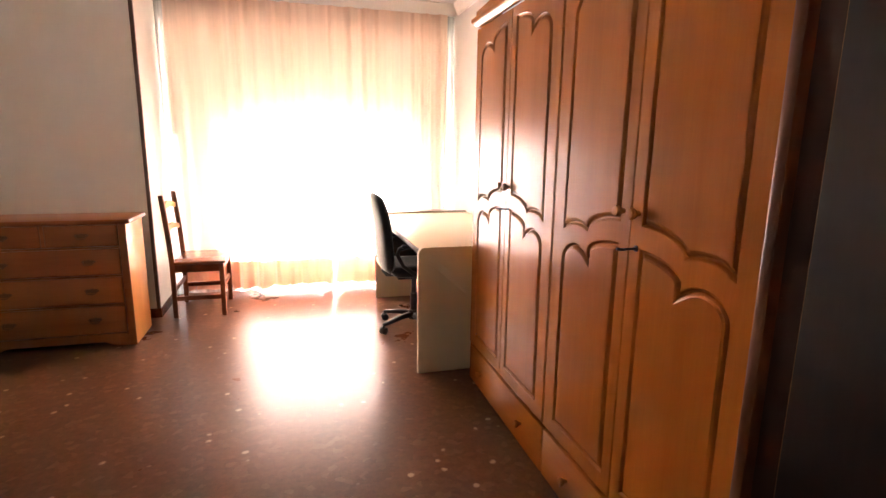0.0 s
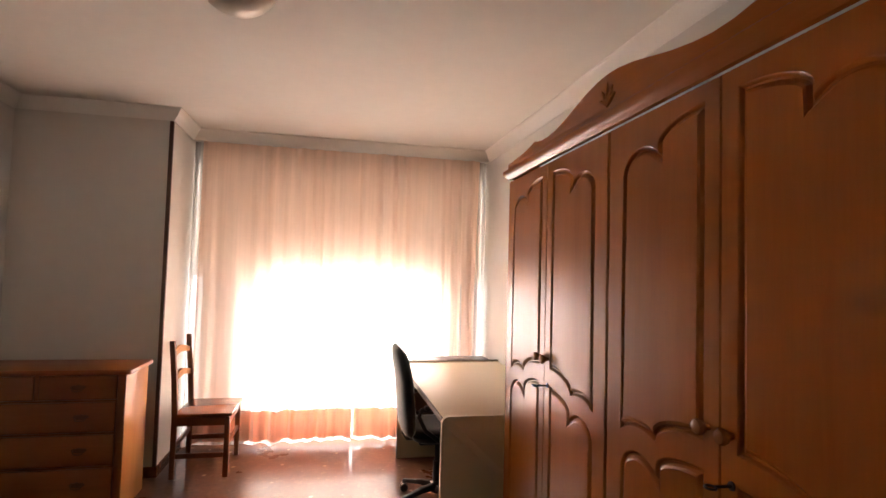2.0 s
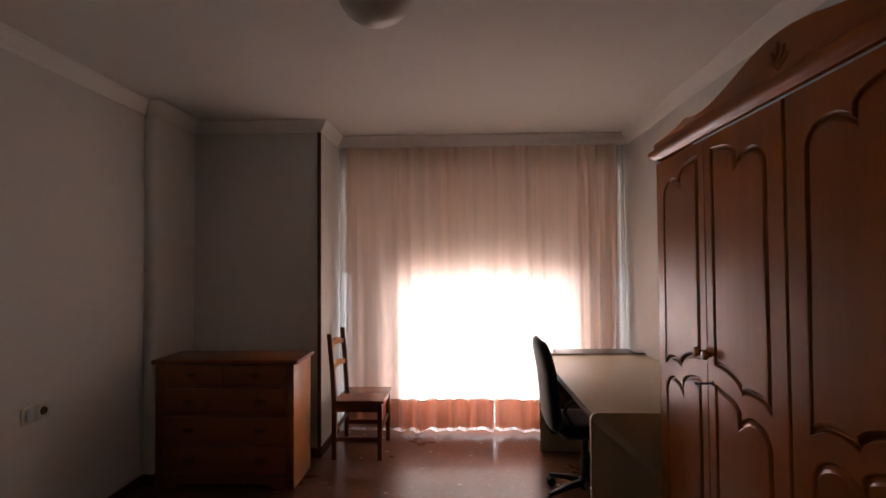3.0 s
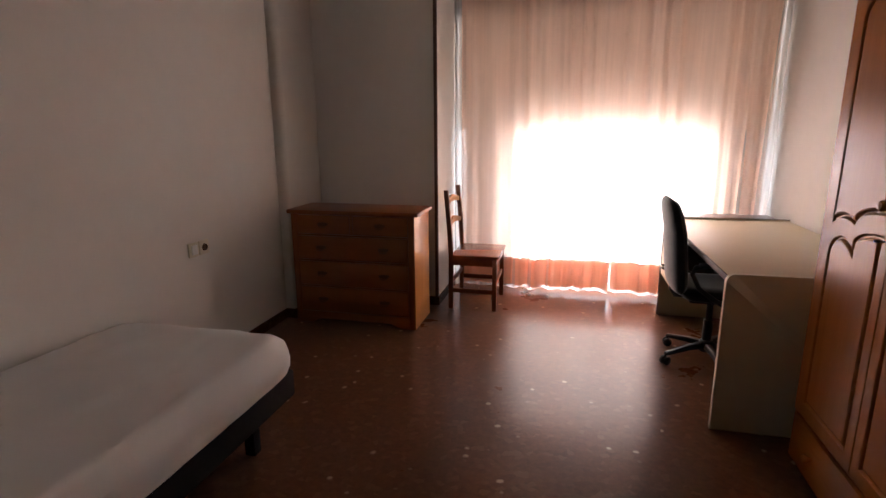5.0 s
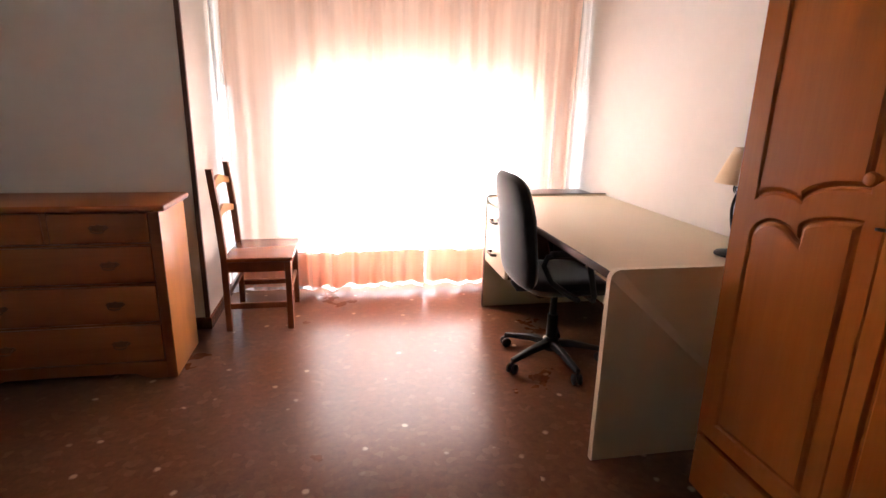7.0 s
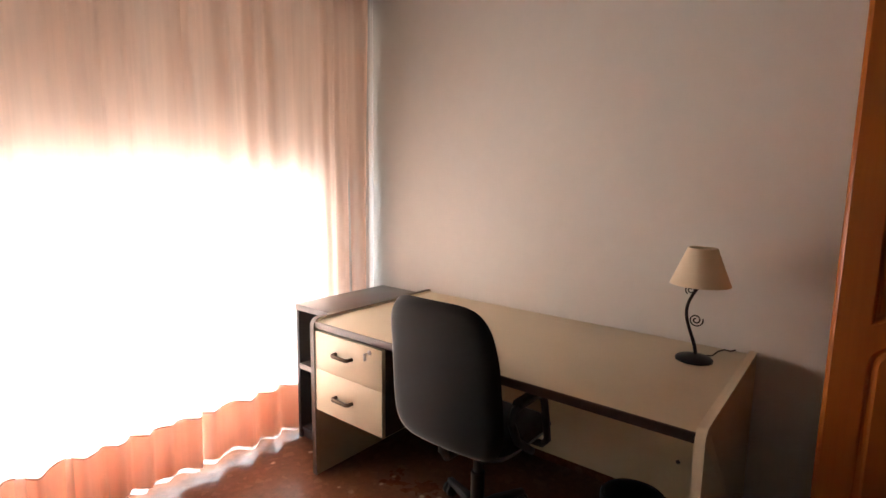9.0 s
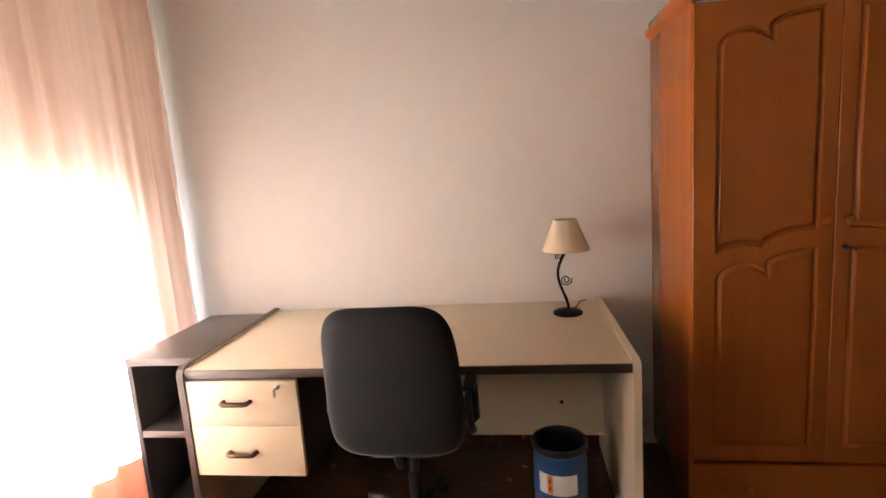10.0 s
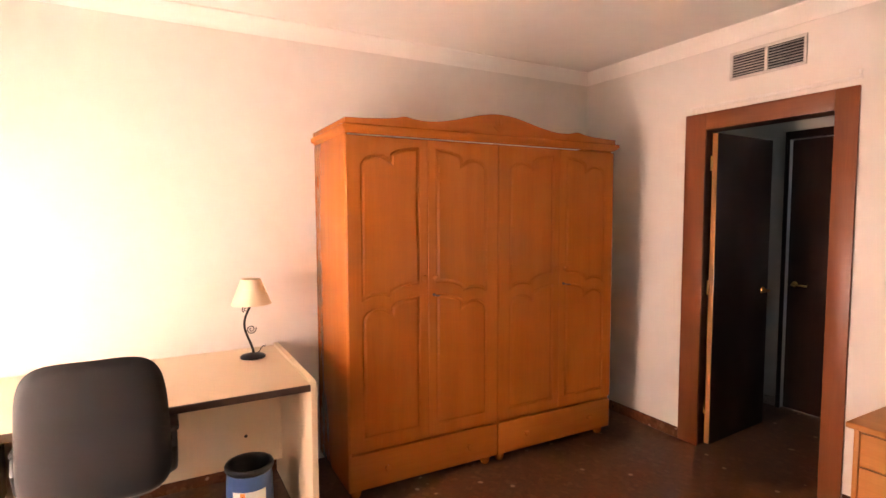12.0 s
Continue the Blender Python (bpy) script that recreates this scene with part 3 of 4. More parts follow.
crest = [(YM - d, z) for d, z in half[::-1]] + [(YM + d, z) for d, z in half[1:]] + [(YM + 0.909, 1.9365), (YM - 0.909, 1.9365)]
part("crest_board", slab(crest, 0.022, lambda u, v, w: Vector((-0.012 + w, u, v)), bevel=0.004), HONEY_Y, W, "curved crest board along the top")
part("side_board", box(0.012, WX, Y1 - 0.012, Y1 + 0.006, 1.9365, 1.964, 0.003), HONEY, W)
bm = bmesh.new()
for a, l in ((-50, 0.046), (-25, 0.062), (0, 0.074), (25, 0.062), (50, 0.046)):
    s, c = math.sin(radians(a)), math.cos(radians(a))
    pts = [(-0.013, YM + s * l * f + 0.012 * math.sin(radians(a)) * f * f, 1.955 + c * l * f) for f in (0.0, 0.25, 0.5, 0.75, 1.0)]
    tube(pts, [0.003, 0.006, 0.0075, 0.006, 0.0015], 8, bm)
part("carving", bm, HONEY, W, "carved palmette on the crest")

# ---- desk ----
D = thing("desk", "cream laminate desk with dark brown edges and two drawers", "desk", pose(0.80, 3.45, 0))
DX, DY = 0.815, 1.64


def end_panel(y0, y1, name_label):
    r, top = 0.035, 0.752
    out = [(0.0, 0.0), (DX, 0.0), (DX, top)] + arc(r, top - r, r, r, 90, 180, 8)
    p = part("side_panel", slab(out, y1 - y0, lambda u, v, w: Vector((u, y0 + w, v)), bevel=0.0015), CREAM, D)
    band = arc(r, top - r, r, r, 90, 180, 8)
    line = [(DX, top)] + band + [(0.0, 0.0)]
    bm = bmesh.new()
    rows = []
    for i, (u, v) in enumerate(line):
        a = Vector(line[max(i - 1, 0)])
        b = Vector(line[min(i + 1, len(line) - 1)])
        d = (b - a).normalized()
        nn = Vector((d.y, -d.x))
        if nn.dot(Vector((u - DX / 2, v - 0.3))) < 0:
            nn = -nn
        rows.append([bm.verts.new((u + nn.x * o, y, v + nn.y * o)) for o, y in ((0.0, y0 - 0.001), (0.003, y0 - 0.001), (0.003, y1 + 0.001), (0.0, y1 + 0.001))])
    for a, b in zip(rows, rows[1:]):
        for i in range(4):
            bm.faces.new((a[i], a[(i + 1) % 4], b[(i + 1) % 4], b[i]))
    part("edge_band", bm, BROWN if y0 > 1 else CREAM, p, name_label)


end_panel(0.0, 0.024, "cream edge band")
end_panel(DY - 0.024, DY, "dark brown edge band")
top = part("desktop", box(0.012, DX, 0.024, DY - 0.024, 0.712, 0.742, 0.002), CREAM, D)
part("edge_band", box(0.004, 0.0118, 0.0245, DY - 0.0245, 0.711, 0.7415, 0.002), BROWN, top, "dark brown edge band")
part("back_panel", box(0.66, 0.678, 0.024, DY - 0.024, 0.135, 0.712), CREAM, D)
part("cable_hole", lathe([(0.0, 0.002), (0.006, 0.002), (0.009, 0.0)], 14, m=Matrix.Translation((0.6595, 0.21, 0.30)) @ pose(0, 0, 0, 0, -90, 0)), SHADE_DARK, D, "small dark fixing cap")
ped = part("pedestal", box(0.022, 0.50, DY - 0.455, DY - 0.0245, 0.325, 0.711, 0.002), BROWN, D, "dark brown drawer case")
for z0, z1, hz in ((0.5240, 0.700, 0.622), (0.328, 0.5232, 0.424)):
    dr = part("drawer", box(0.002, 0.0215, DY - 0.455, DY - 0.026, z0, z1, 0.0006), CREAM, D)
    ya, yb = DY - 0.275, DY - 0.170
    bar = [(0.002, ya, hz), (-0.022, ya + 0.003, hz), (-0.027, ya + 0.012, hz), (-0.027, yb - 0.012, hz), (-0.022, yb - 0.003, hz), (0.002, yb, hz)]
    part("handle", tube(bar, 0.0085, 10), BRONZE, dr, "dark bow handle")
    if z0 > 0.5:
        lk = part("lock", lathe([(0.010, 0), (0.010, 0.005), (0.007, 0.007), (0.0, 0.007)], 18, m=Matrix.Translation((0.002, DY - 0.385, 0.678)) @ pose(0, 0, 0, 0, -90, 0)), STEEL, dr, "small chrome lock")
        key = tube([(-0.004, DY - 0.385, 0.678), (-0.022, DY - 0.385, 0.678)], 0.0025, 8)
        box(-0.034, -0.018, DY - 0.3865, DY - 0.3835, 0.650, 0.682, 0.001, key)
        part("key", key, STEEL, dr, "key hanging in the lock")

# ---- low shelf unit beyond the desk ----
S = thing("shelf_unit", "low grey-brown open shelf unit beside the desk", "shelf unit", pose(0.965, 5.103, 0))
SD, SW = 0.63, 0.335
part("top", box(0, SD, 0, SW, 0.700, 0.732, 0.003), GREYBROWN, S)
for y0 in (0.0, SW - 0.022):
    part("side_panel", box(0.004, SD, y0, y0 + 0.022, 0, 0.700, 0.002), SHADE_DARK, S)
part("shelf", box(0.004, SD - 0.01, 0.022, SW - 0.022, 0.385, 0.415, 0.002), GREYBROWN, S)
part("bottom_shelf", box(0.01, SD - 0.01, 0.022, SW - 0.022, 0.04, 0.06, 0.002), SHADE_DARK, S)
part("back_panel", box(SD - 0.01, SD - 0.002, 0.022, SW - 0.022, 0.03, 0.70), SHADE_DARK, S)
part("plinth", box(0.02, 0.035, 0.022, SW - 0.022, 0.0, 0.04), GREYBROWN, S)

# ---- table lamp ----
L = thing("table_lamp", "table lamp with cream cone shade and scrolled black iron stem", "lamp", pose(1.40, 3.622, 0.7425))
part("base", lathe([(0, 0), (0.063, 0), (0.064, 0.006), (0.058, 0.012), (0.03, 0.019), (0.012, 0.024), (0, 0.025)], 36), IRON, L)
stem = []
for i in range(25):
    f = i / 24
    stem.append((0.0, -0.004 + 0.040 * math.sin(math.pi * min(1.0, f * 1.02)) ** 1.3 - 0.008 * math.sin(2 * math.pi * f), 0.02 + 0.275 * f))
part("stem", tube(stem, [0.0065] * 6 + [0.0058] * 19, 10), IRON, L)


def curl(cy, cz, r, turns, a0, spin):
    return [(0.0, cy + r * (1 - 0.80 * f) * math.cos(a0 + spin * turns * 2 * math.pi * f), cz + r * (1 - 0.80 * f) * math.sin(a0 + spin * turns * 2 * math.pi * f)) for f in (i / 30 for i in range(31))]


part("scroll", tube(curl(0.004, 0.150, 0.025, 1.8, math.pi * 0.9, 1), 0.0026, 7), IRON, L, "thin iron scroll")
part("scroll", tube(curl(0.030, 0.258, 0.018, 1.6, -math.pi * 0.35, 1), 0.0024, 7), IRON, L, "thin iron scroll")
part("socket", lathe([(0, 0.29), (0.013, 0.29), (0.015, 0.30), (0.015, 0.345), (0, 0.345)], 18), BLACK, L)
part("shade", lathe([(0.101, 0.283), (0.0995, 0.283), (0.047, 0.415), (0.0485, 0.415), (0.101, 0.283)], 48), LAMPSHADE, L, "cream cone shade")
cord = [(0.05, -0.02, 0.008), (0.075, -0.045, 0.006), (0.10, -0.06, 0.02), (0.13, -0.075, 0.022), (0.165, -0.09, 0.010), (0.205, -0.10, 0.006)]
part("cord", tube(cord, 0.0028, 7), BLACK, L, "thin black cord")

# ---- waste bin ----
B = thing("waste_bin", "round blue plastic drum bin with a paper label", "bin", pose(1.07, 3.702, 0))
part("drum", lathe([(0, 0.0), (0.085, 0), (0.096, 0.012), (0.103, 0.06), (0.1045, 0.16), (0.103, 0.26), (0.099, 0.300), (0.104, 0.306), (0.104, 0.314), (0.096, 0.314), (0.095, 0.29), (0.094, 0.02), (0, 0.015)], 48), BLUE, B)
part("rim", lathe([(0.1045, 0.306), (0.109, 0.312), (0.110, 0.326), (0.105, 0.334), (0.097, 0.334), (0.0935, 0.326), (0.0935, 0.306)], 48), BLACK, B, "black rim")
part("liner", lathe([(0.0925, 0.31), (0.0925, 0.03), (0.0, 0.03)], 40), BLACK, B, "black inside")


def wrap(a0, a1, z0, z1, r, n=14):
    bm = bmesh.new()
    rows = [[bm.verts.new((rr * math.cos(radians(a0 + (a1 - a0) * i / n)), rr * math.sin(radians(a0 + (a1 - a0) * i / n)), z)) for z, rr in ((z0, r), (z1, r))] for i in range(n + 1)]
    for a, b in zip(rows, rows[1:]):
        bm.faces.new((a[0], b[0], b[1], a[1]))
    return bm


lab = part("label", wrap(128, 212, 0.155, 0.238, 0.1055), LABEL, B, "white paper label")
part("print", wrap(148, 160, 0.158, 0.236, 0.1060, 4), ORANGE, lab, "orange printed block")
part("print", wrap(152, 156, 0.200, 0.222, 0.1064, 3), INK, lab)
part("print", wrap(152, 156, 0.172, 0.190, 0.1064, 3), INK, lab)

# ---- office chair ----
C = thing("office_chair", "charcoal fabric swivel chair pushed under the desk", "chair", pose(0.955, 4.262, 0))
part("hub", lathe([(0, 0.065), (0.038, 0.065), (0.042, 0.08), (0.040, 0.125), (0.030, 0.135), (0, 0.135)], 24), BLACK, C)
part("gas_column", lathe([(0.027, 0.13), (0.027, 0.26), (0.018, 0.262), (0.018, 0.40), (0, 0.40)], 20), BLACK, C)
for k in range(5):
    a = math.radians(133 + 72 * k)
    m = pose(0, 0, 0, 0, 0, math.degrees(a))
    bm = bmesh.new()
    prof = [(0.03, 0.085, 0.120, 0.024), (0.12, 0.082, 0.112, 0.021), (0.22, 0.066, 0.090, 0.017), (0.272, 0.060, 0.080, 0.015)]
    rings = [[bm.verts.new(m @ Vector((x, s * w, z))) for s, z in ((-1, zl), (1, zl), (0.7, zh), (-0.7, zh))] for x, zl, zh, w in prof]
    for r0, r1 in zip(rings, rings[1:]):
        for i in range(4):
            bm.faces.new((r0[i], r0[(i + 1) % 4], r1[(i + 1) % 4], r1[i]))
    bm.faces.new(rings[0]), bm.faces.new(rings[-1])
    bmesh.ops.bevel(bm, geom=list(bm.edges), offset=0.004, segments=2, profile=0.5, affect="EDGES")
    part("base_arm", bm, BLACK, C)
    cx, cy = 0.268 * math.cos(a), 0.268 * math.sin(a)
    bm = bmesh.new()
    for s in (-1, 1):
        lathe([(0, -0.009), (0.020, -0.009), (0.026, -0.005), (0.026, 0.005), (0.020, 0.009), (0, 0.009)], 20, bm, Matrix.Translation((cx, cy, 0.026)) @ pose(0, 0, 0, 0, 0, 40 * k) @ Matrix.Translation((0, s * 0.015, 0)) @ pose(0, 0, 0, 90, 0, 0))
    tube([(cx, cy, 0.03), (cx, cy, 0.066)], 0.008, 8, bm)
    part("caster", bm, BLACK, C, "twin-wheel caster")


def cushion(outline_fn, depth, rows=14, cols=18):
    """A closed soft slab: outline_fn(u, v) gives the middle point, its normal and the local half thickness."""
    bm = bmesh.new()
    sides = []
    for s in (-1, 1):
        sides.append([[None] * (cols + 1) for _ in range(rows + 1)])
        for j in range(rows + 1):
            for i in range(cols + 1):
                p, nrm, t = outline_fn(i / cols * 2 - 1, j / rows * 2 - 1)
                rim = i in (0, cols) or j in (0, rows)
                if rim and s == 1:
                    sides[1][j][i] = sides[0][j][i]
                else:
                    sides[-1][j][i] = bm.verts.new(p + nrm * s * (0 if rim else t * depth))
    for k, g in enumerate(sides):
        for j in range(rows):
            for i in range(cols):
                q = (g[j][i], g[j][i + 1], g[j + 1][i + 1], g[j + 1][i])
                bm.faces.new(q if k else q[::-1])
    return bm


def squircle(u, v, p=5.0):
    r = max(abs(u), abs(v))
    if r < 1e-6:
        return 0.0, 0.0
    k = r / (abs(u) ** p + abs(v) ** p) ** (1 / p)
    return u * k, v * k


def back_shape(u, v):
    a, b = squircle(u, v)
    wide = 0.234 - 0.012 * b - 0.010 * max(0, b) ** 2
    z = 0.720 + 0.275 * b
    lean = -0.245 + 0.045 * (0.2 - b) * 0.6 - 0.03 * max(0, b - 0.3) + 0.020 * abs(a) ** 2
    t = (1 - max(abs(u), abs(v)) ** 8) ** 0.5
    return Vector((lean, a * wide, z)), Vector((1, -0.10 * a, 0.06)).normalized(), t


part("backrest", cushion(back_shape, 0.036, 36, 36), FABRIC, C)


def seat_shape(u, v):
    a, b = squircle(u, v)
    t = (1 - max(abs(u), abs(v)) ** 8) ** 0.5
    return Vector((0.02 + 0.215 * a, 0.225 * b, 0.452 + 0.012 * abs(b) ** 2 - 0.02 * max(0, a) ** 3)), Vector((0, 0, 1)), t


part("seat", cushion(seat_shape, 0.042, 28, 28), FABRIC, C)
part("seat_plate", box(-0.14, 0.14, -0.12, 0.12, 0.392, 0.418, 0.008), BLACK, C)
part("back_bracket", tube([(-0.10, 0, 0.405), (-0.20, 0, 0.41), (-0.222, 0, 0.44), (-0.214, 0, 0.60)], 0.018, 10), BLACK, C)
for s in (-1, 1):
    y = s * 0.245
    pts = [(0.10, s * 0.13, 0.405), (0.10, s * 0.22, 0.41), (0.09, y, 0.44), (0.07, y, 0.53), (0.05, y, 0.61), (0.0, y, 0.645), (-0.09, y, 0.65), (-0.155, y, 0.638), (-0.17, y, 0.60), (-0.13, y, 0.52), (-0.05, y, 0.46), (0.02, s * 0.22, 0.415), (0.03, s * 0.13, 0.405)]
    arm = part("armrest", tube(pts, 0.014, 10), BLACK, C, "looped black plastic armrest")
    part("arm_pad", box(-0.14, 0.04, y - 0.022, y + 0.022, 0.640, 0.665, 0.010), BLACK, arm)


# ---- chest of drawers ----
def apron(parent, x0, x1, y, z0, z1, mat):
    n = 24
    low = []
    for i in range(n + 1):
        f = i / n
        x = x0 + (x1 - x0) * f
        e = min(f, 1 - f) * (x1 - x0)
        low.append((x, z0 if e < 0.09 else z0 + min(0.032, (e - 0.09) * 0.9)))
    part("apron", slab(low + [(x1, z1), (x0, z1)], 0.02, lambda u, v, w: Vector((u, y + w, v)), bevel=0.002), mat, parent)


def bail(parent, x, z, y):
    plate = slab([(x - 0.042, z), (x - 0.030, z + 0.012), (x - 0.012, z + 0.010), (x, z + 0.017), (x + 0.012, z + 0.010), (x + 0.030, z + 0.012), (x + 0.042, z), (x + 0.026, z - 0.012), (x, z - 0.016), (x - 0.026, z - 0.012)], 0.003, lambda u, v, w: Vector((u, y - w, v)))
    h = part("handle", plate, DULLBRONZE, parent, "dark metal handle plate")
    part("bail", tube([(x - 0.028, y - 0.003, z + 0.002), (x - 0.028, y - 0.014, z - 0.002), (x - 0.022, y - 0.017, z - 0.016), (x, y - 0.018, z - 0.020), (x + 0.022, y - 0.017, z - 0.016), (x + 0.028, y - 0.014, z - 0.002), (x + 0.028, y - 0.003, z + 0.002)], 0.0032, 8), DULLBRONZE, h)


K = thing("chest_of_drawers", "honey pine chest with two small and three wide drawers", "chest of drawers", pose(-1.363, 4.352, 0))
kw, kd, kh = 0.460, 0.375, 0.837
part("top", box(-kw - 0.028, kw + 0.028, -0.018, kd + 0.002, kh - 0.028, kh, 0.009, seg=3), PINE_X_SHADED, K)
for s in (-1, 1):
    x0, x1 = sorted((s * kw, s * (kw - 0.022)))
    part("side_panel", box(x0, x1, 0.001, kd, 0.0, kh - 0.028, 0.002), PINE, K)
    part("front_post", box(min(s * kw, s * (kw - 0.045)), max(s * kw, s * (kw - 0.045)), -0.006, 0.0005, 0.0, kh - 0.028, 0.002), PINE_X_SHADED, K)
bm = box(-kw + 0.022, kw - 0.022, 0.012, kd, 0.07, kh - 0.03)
part("carcass", bm, PINE_X_SHADED, K)
apron(K, -kw + 0.045, kw - 0.045, -0.004, 0.0, 0.085, PINE_X_SHADED)
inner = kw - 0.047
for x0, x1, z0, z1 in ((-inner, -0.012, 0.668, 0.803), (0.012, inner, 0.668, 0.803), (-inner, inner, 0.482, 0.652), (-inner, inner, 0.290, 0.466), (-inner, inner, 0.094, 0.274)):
    d = part("drawer", box(x0 + 0.002, x1 - 0.002, -0.010, 0.010, z0, z1, 0.005), PINE_X_SHADED, K)
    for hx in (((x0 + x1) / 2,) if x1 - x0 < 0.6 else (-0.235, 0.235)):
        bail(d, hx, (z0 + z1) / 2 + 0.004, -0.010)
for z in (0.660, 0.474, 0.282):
    part("front_rail", box(-inner, inner, -0.004, 0.011, z - 0.005, z + 0.005), PINE_X_SHADED, K)
part("front_divider", box(-0.010, 0.010, -0.004, 0.011, 0.668, 0.81), PINE_X_SHADED, K)

# ---- small chest beside the door ----
N = thing("bedside_chest", "low honey pine bedside chest with drawers by the door", "bedside chest", pose(-0.640, 1.465, 0))
nw, nd, nh = 0.238, 0.385, 0.60
part("top", box(-nw - 0.022, nw + 0.022, -nd, 0.030, nh - 0.026, nh, 0.008, seg=3), PALE_X, N)
for s in (-1, 1):
    x0, x1 = sorted((s * nw, s * (nw - 0.02)))
    part("side_panel", box(x0, x1, -nd, 0.0, 0, nh - 0.026, 0.002), PINE, N)
part("carcass", box(-nw + 0.02, nw - 0.02, -nd, -0.012, 0.05, nh - 0.027), PALE_X, N)
for z0, z1 in ((0.425, 0.560), (0.245, 0.412), (0.065, 0.232)):
    d = part("drawer", box(-nw + 0.026, nw - 0.026, -0.012, 0.008, z0, z1, 0.005), PALE_X, N)
    part("knob", lathe([(0.006, 0.0), (0.006, 0.010), (0.0135, 0.018), (0.0135, 0.024), (0.0, 0.030)], 16, m=Matrix.Translation((0, 0.008, (z0 + z1) / 2)) @ pose(0, 0, 0, -90, 0, 0)), PINE, d, "turned wooden knob")

# ---- wooden chair by the window ----
H = thing("wooden_chair", "varnished wooden ladder-back chair beside the curtain", "chair", pose(-0.59, 5.088, 0))
hx, hy = 0.185, 0.218
part("seat", box(-hx + 0.005, hx + 0.012, -hy - 0.012, hy + 0.012, 0.415, 0.438, 0.006, seg=3), CHAIRSEAT, H)
for s in (-1, 1):
    part("front_leg", box(hx - 0.034, hx, s * hy - 0.018, s * hy + 0.018, 0, 0.415, 0.004), CHAIRWOOD, H)
    pts = [(-hx + 0.008, 0.0), (-hx + 0.010, 0.43), (-hx - 0.002, 0.65), (-hx - 0.028, 0.935)]
    out = [(x - 0.017, z) for x, z in pts] + [(x + 0.017, z) for x, z in pts[::-1]]
    part("back_post", slab(out, 0.034, lambda u, v, w, s=s: Vector((u, s * (hy - 0.004) - 0.017 + w, v)), bevel=0.004), CHAIRWOOD, H)
    part("side_rail", box(-hx + 0.02, hx - 0.03, s * hy - 0.011, s * hy + 0.011, 0.355, 0.414, 0.003), CHAIRWOOD, H)
    for z in (0.135,):
        part("stretcher", box(-hx + 0.02, hx - 0.03, s * hy - 0.010, s * hy + 0.010, z, z + 0.034, 0.003), CHAIRWOOD, H)
part("front_rail", box(hx - 0.026, hx - 0.006, -hy + 0.018, hy - 0.018, 0.355, 0.414, 0.003), CHAIRWOOD, H)
part("stretcher", box(hx - 0.026, hx - 0.008, -hy + 0.018, hy - 0.018, 0.20, 0.234, 0.003), CHAIRWOOD, H)
part("stretcher", box(-hx + 0.002, -hx + 0.02, -hy + 0.018, hy - 0.018, 0.20, 0.234, 0.003), CHAIRWOOD, H)
for zc, xc in ((0.665, -hx - 0.003), (0.835, -hx - 0.018)):
    n = 20
    low = [(-hy + 0.014 + 2 * (hy - 0.014) * i / n, zc - 0.028 + 0.020 * math.sin(math.pi * i / n)) for i in range(n + 1)]
    high = [(-hy + 0.014 + 2 * (hy - 0.014) * i / n, zc + 0.010 + 0.034 * math.sin(math.pi * i / n) ** 1.5) for i in range(n + 1)]
    bow = lambda u: -0.016 * math.cos(u / hy * math.pi / 2)
    part("back_slat", slab(low + high[::-1], 0.016, lambda u, v, w, xc=xc: Vector((xc + bow(u) + w - 0.008, u, v)), bevel=0.002), PINE, H, "arched lighter wooden slat")

# ---- bed ----
BD = thing("bed", "single bed with white fitted sheet on a black base", "bed", pose(-1.485, 2.022, 0))
bw, bl = 0.435, 0.945
bm = bmesh.new()
NX, NY = 40, 80
grid = {}


def mattress_point(u, v, top):
    a, b = squircle(u, v, 14)
    x, y = a * bw, b * bl
    if top:
        edge = max(abs(u), abs(v))
        z = 0.527 - 0.050 * max(0, (edge - 0.86) / 0.14) ** 2.6
        z += 0.007 * noise.noise(Vector((x * 3, y * 3, 0.3))) + 0.004 * noise.noise(Vector((x * 11 + y * 4, y * 9, 1.7)))
        z -= 0.007 * max(0.0, 1 - 14 * abs(noise.noise(Vector((x * 2.2 + y, y * 2.0 - x, 4.1))))) 
        return Vector((x, y, z))
    return Vector((x, y, 0))


for j in range(NY + 1):
    for i in range(NX + 1):
        grid[i, j] = bm.verts.new(mattress_point(i / NX * 2 - 1, j / NY * 2 - 1, True))
for j in range(NY):
    for i in range(NX):
        bm.faces.new((grid[i, j], grid[i + 1, j], grid[i + 1, j + 1], grid[i, j + 1]))
rim = [grid[i, 0] for i in range(NX)] + [grid[NX, j] for j in range(NY)] + [grid[i, NY] for i in range(NX, 0, -1)] + [grid[0, j] for j in range(NY, 0, -1)]
prev = rim
for k, (drop, out) in enumerate(((0.026, 0.014), (0.066, 0.020), (0.105, 0.016), (0.134, 0.004), (0.146, -0.02))):
    cur = []
    for v in rim:
        d = Vector((v.co.x / bw, v.co.y / bl))
        dirn = Vector((v.co.x if abs(d.x) > 0.93 else 0, v.co.y if abs(d.y) > 0.965 else 0, 0))
        dirn = dirn.normalized() if dirn.length > 0 else Vector((0, 0, 0))
        wav = 0.006 * noise.noise(Vector((v.co.x * 9, v.co.y * 9, k * 0.6)))
        cur.append(bm.verts.new(Vector((v.co.x, v.co.y, 0.479 - drop + (wav * 1.5 if k > 2 else 0))) + dirn * (out + wav)))
    for i in range(len(rim)):
        bm.faces.new((prev[i], prev[(i + 1) % len(rim)], cur[(i + 1) % len(rim)], cur[i]))
    prev = cur
bm.faces.new(prev)
part("mattress", bm, SHEET, BD, "mattress in a rumpled white fitted sheet")
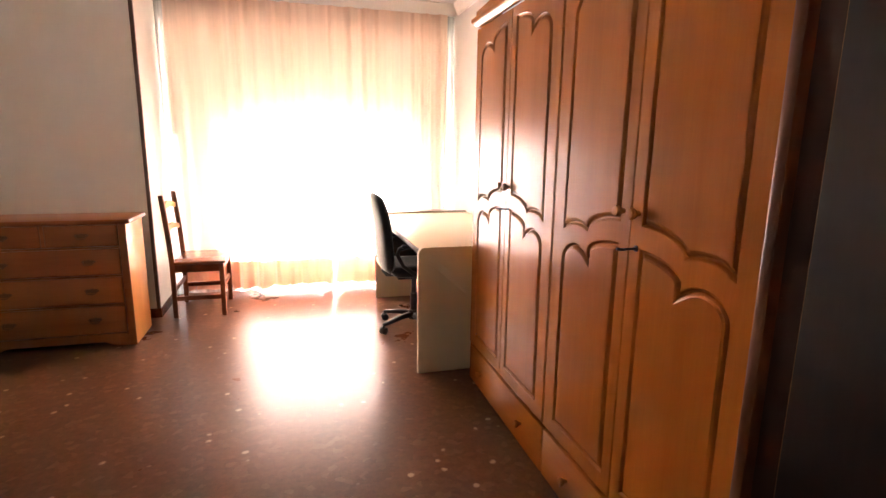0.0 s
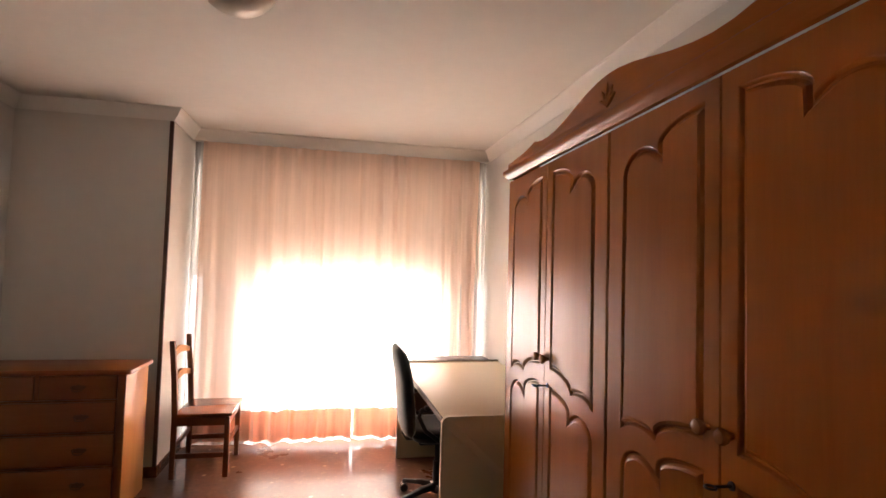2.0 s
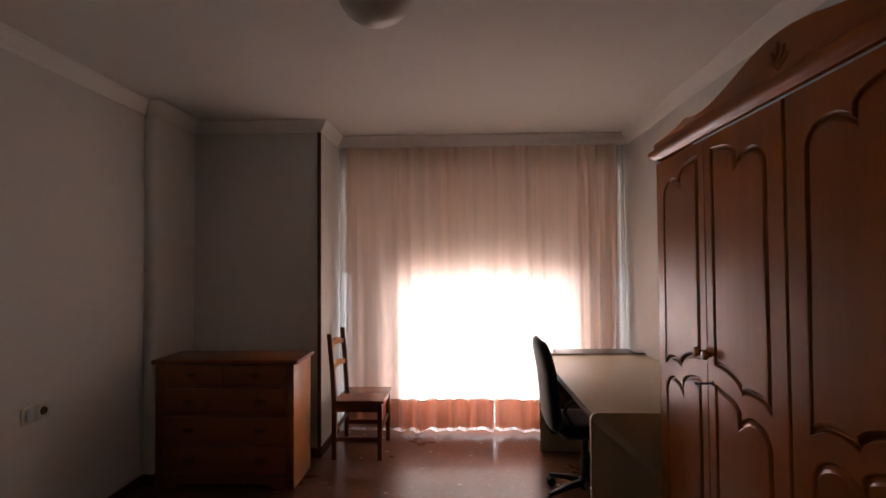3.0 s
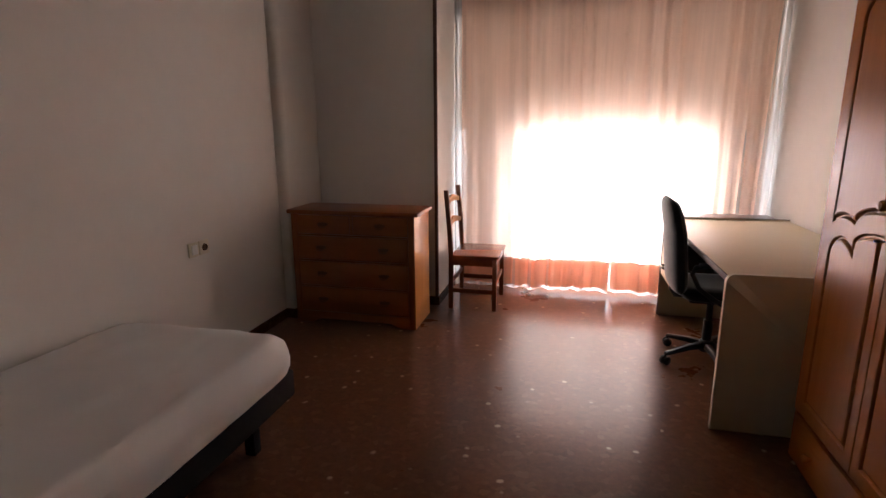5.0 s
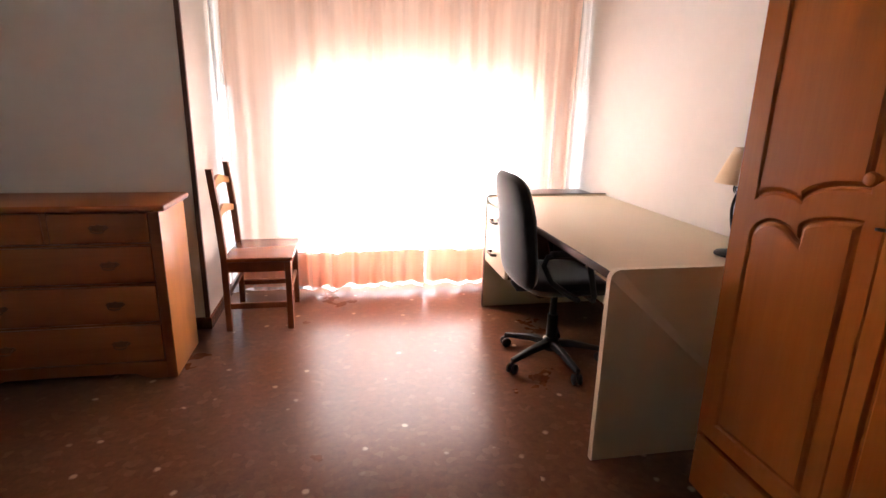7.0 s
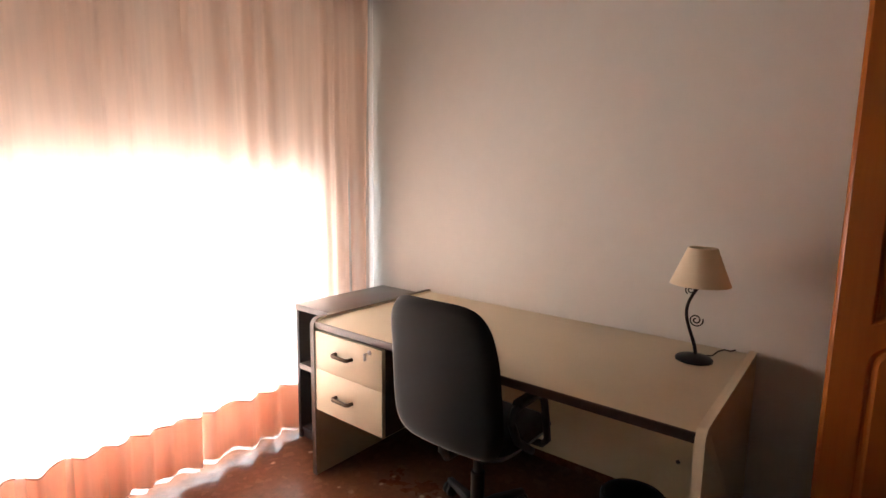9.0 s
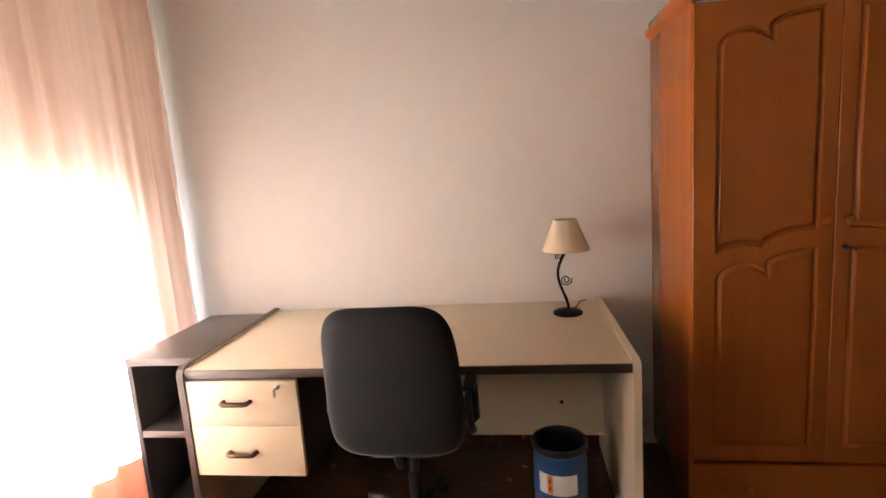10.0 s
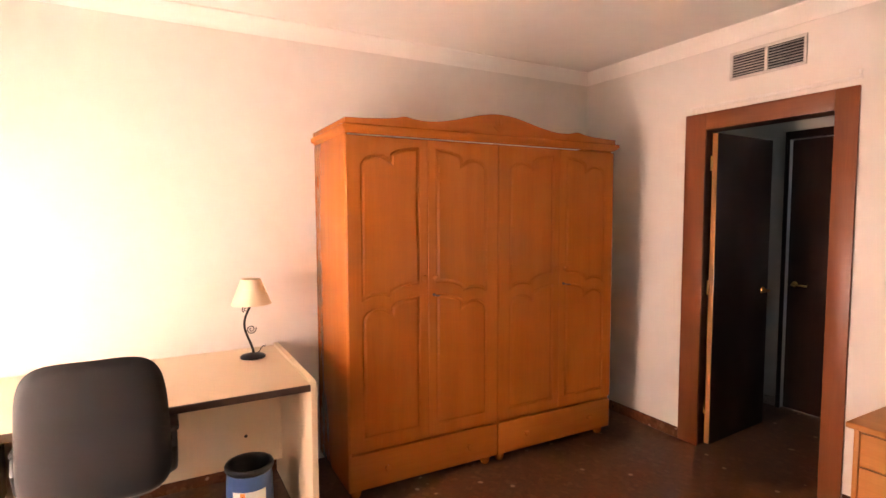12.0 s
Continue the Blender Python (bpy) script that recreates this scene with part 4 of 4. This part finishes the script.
BASE = plain("black_bed_fabric", (0.008, 0.007, 0.007), 0.9, grain=300, gloss=0.1)
part("bed_base", box(-bw + 0.008, bw - 0.008, -bl + 0.008, bl - 0.008, 0.215, 0.338, 0.012), BASE, BD, "black padded base")
for x in (-1, 1):
    for y in (-0.82, 0.82):
        part("leg", box(x * (bw - 0.14) - 0.025, x * (bw - 0.14) + 0.025, y * bl - 0.025, y * bl + 0.025, 0, 0.216, 0.006), BASE, BD, "square black leg")

# ---- ceiling globe ----
G = thing("ceiling_lamp", "round opal glass ceiling globe, unlit", "ceiling lamp", pose(-0.09, 2.71, CEIL))
R = 0.137
prof = [(0.0, -0.012 - 2 * R)] + [(R * math.sin(radians(a)), -0.012 - R - R * math.cos(radians(a))) for a in range(10, 156, 8)] + [(0.05, -0.022), (0.0, -0.022)]
part("globe", lathe(prof, 48), GLOBE, G)
part("canopy", lathe([(0, -0.024), (0.062, -0.024), (0.066, -0.02), (0.066, 0.0), (0, 0.0)], 36), ALU, G, "white metal ceiling mount")

# ---- wall socket pair ----
for y0, z, lbl in ((3.425, 0.730, "ivory light switch plate on the wall"), (3.512, 0.730, "beige wall socket beside the switch")):
    s = thing("wall_switch" if y0 < 3.5 else "wall_socket", lbl, "switch" if y0 < 3.5 else "socket", pose(XL, y0, z))
    part("plate", box(0.0, 0.010, 0, 0.082, -0.041, 0.041, 0.004), PLASTIC, s)
    if y0 < 3.5:
        part("rocker", box(0.010, 0.017, 0.018, 0.064, -0.028, 0.028, 0.003), ALU, s)
    else:
        part("socket_well", lathe([(0.0, 0.0), (0.017, 0.0), (0.019, 0.006), (0.021, 0.0), (0.0, -0.001)], 20, m=Matrix.Translation((0.0105, 0.041, 0)) @ pose(0, 0, 0, 0, 90, 0)), BRONZE, s, "brown round well")

# ---- air vent and cable duct above the door ----
V = thing("air_vent", "aluminium air vent grille with two slatted halves", "vent", pose(0.052, YD, 2.265))
vw, vh = 0.415, 0.158
for x0, x1, z0, z1 in ((0, vw, 0, 0.016), (0, vw, vh - 0.016, vh), (0, 0.016, 0.016, vh - 0.016), (vw - 0.016, vw, 0.016, vh - 0.016), (vw / 2 - 0.009, vw / 2 + 0.009, 0.016, vh - 0.016)):
    part("grille_frame", box(x0, x1, 0.0, 0.012, z0, z1, 0.002), VENTGREY, V)
# no opening in the wall: a dark sheet paints the shade behind the slats
part("backing", box(0.016, vw - 0.016, 0.0005, 0.002, 0.016, vh - 0.016), SHADE_DARK, V, "dark sheet painted as shade behind the slats")
for k in range(8):
    z = 0.026 + k * 0.0152
    for x0, x1 in ((0.016, vw / 2 - 0.009), (vw / 2 + 0.009, vw - 0.016)):
        part("slat", slab([(0.002, z + 0.004), (0.0095, z - 0.003), (0.0105, z - 0.002), (0.003, z + 0.005)], x1 - x0, lambda u, v, w, x0=x0: Vector((x0 + w, u, v))), VENTGREY, V, smooth=False)
Q = thing("cable_duct", "thin white cable duct above the door casing", "cable duct", pose(0, YD, 0))
part("duct", box(-0.185, 0.715, 0.0, 0.012, 2.135, 2.152, 0.002), ALU, Q)
part("duct_end", box(-0.197, -0.185, 0.0, 0.014, 2.135, 2.18, 0.002), ALU, Q)
part("duct_end", box(0.700, 0.714, 0.0125, 0.016, 2.118, 2.150, 0.001), ALU, Q)
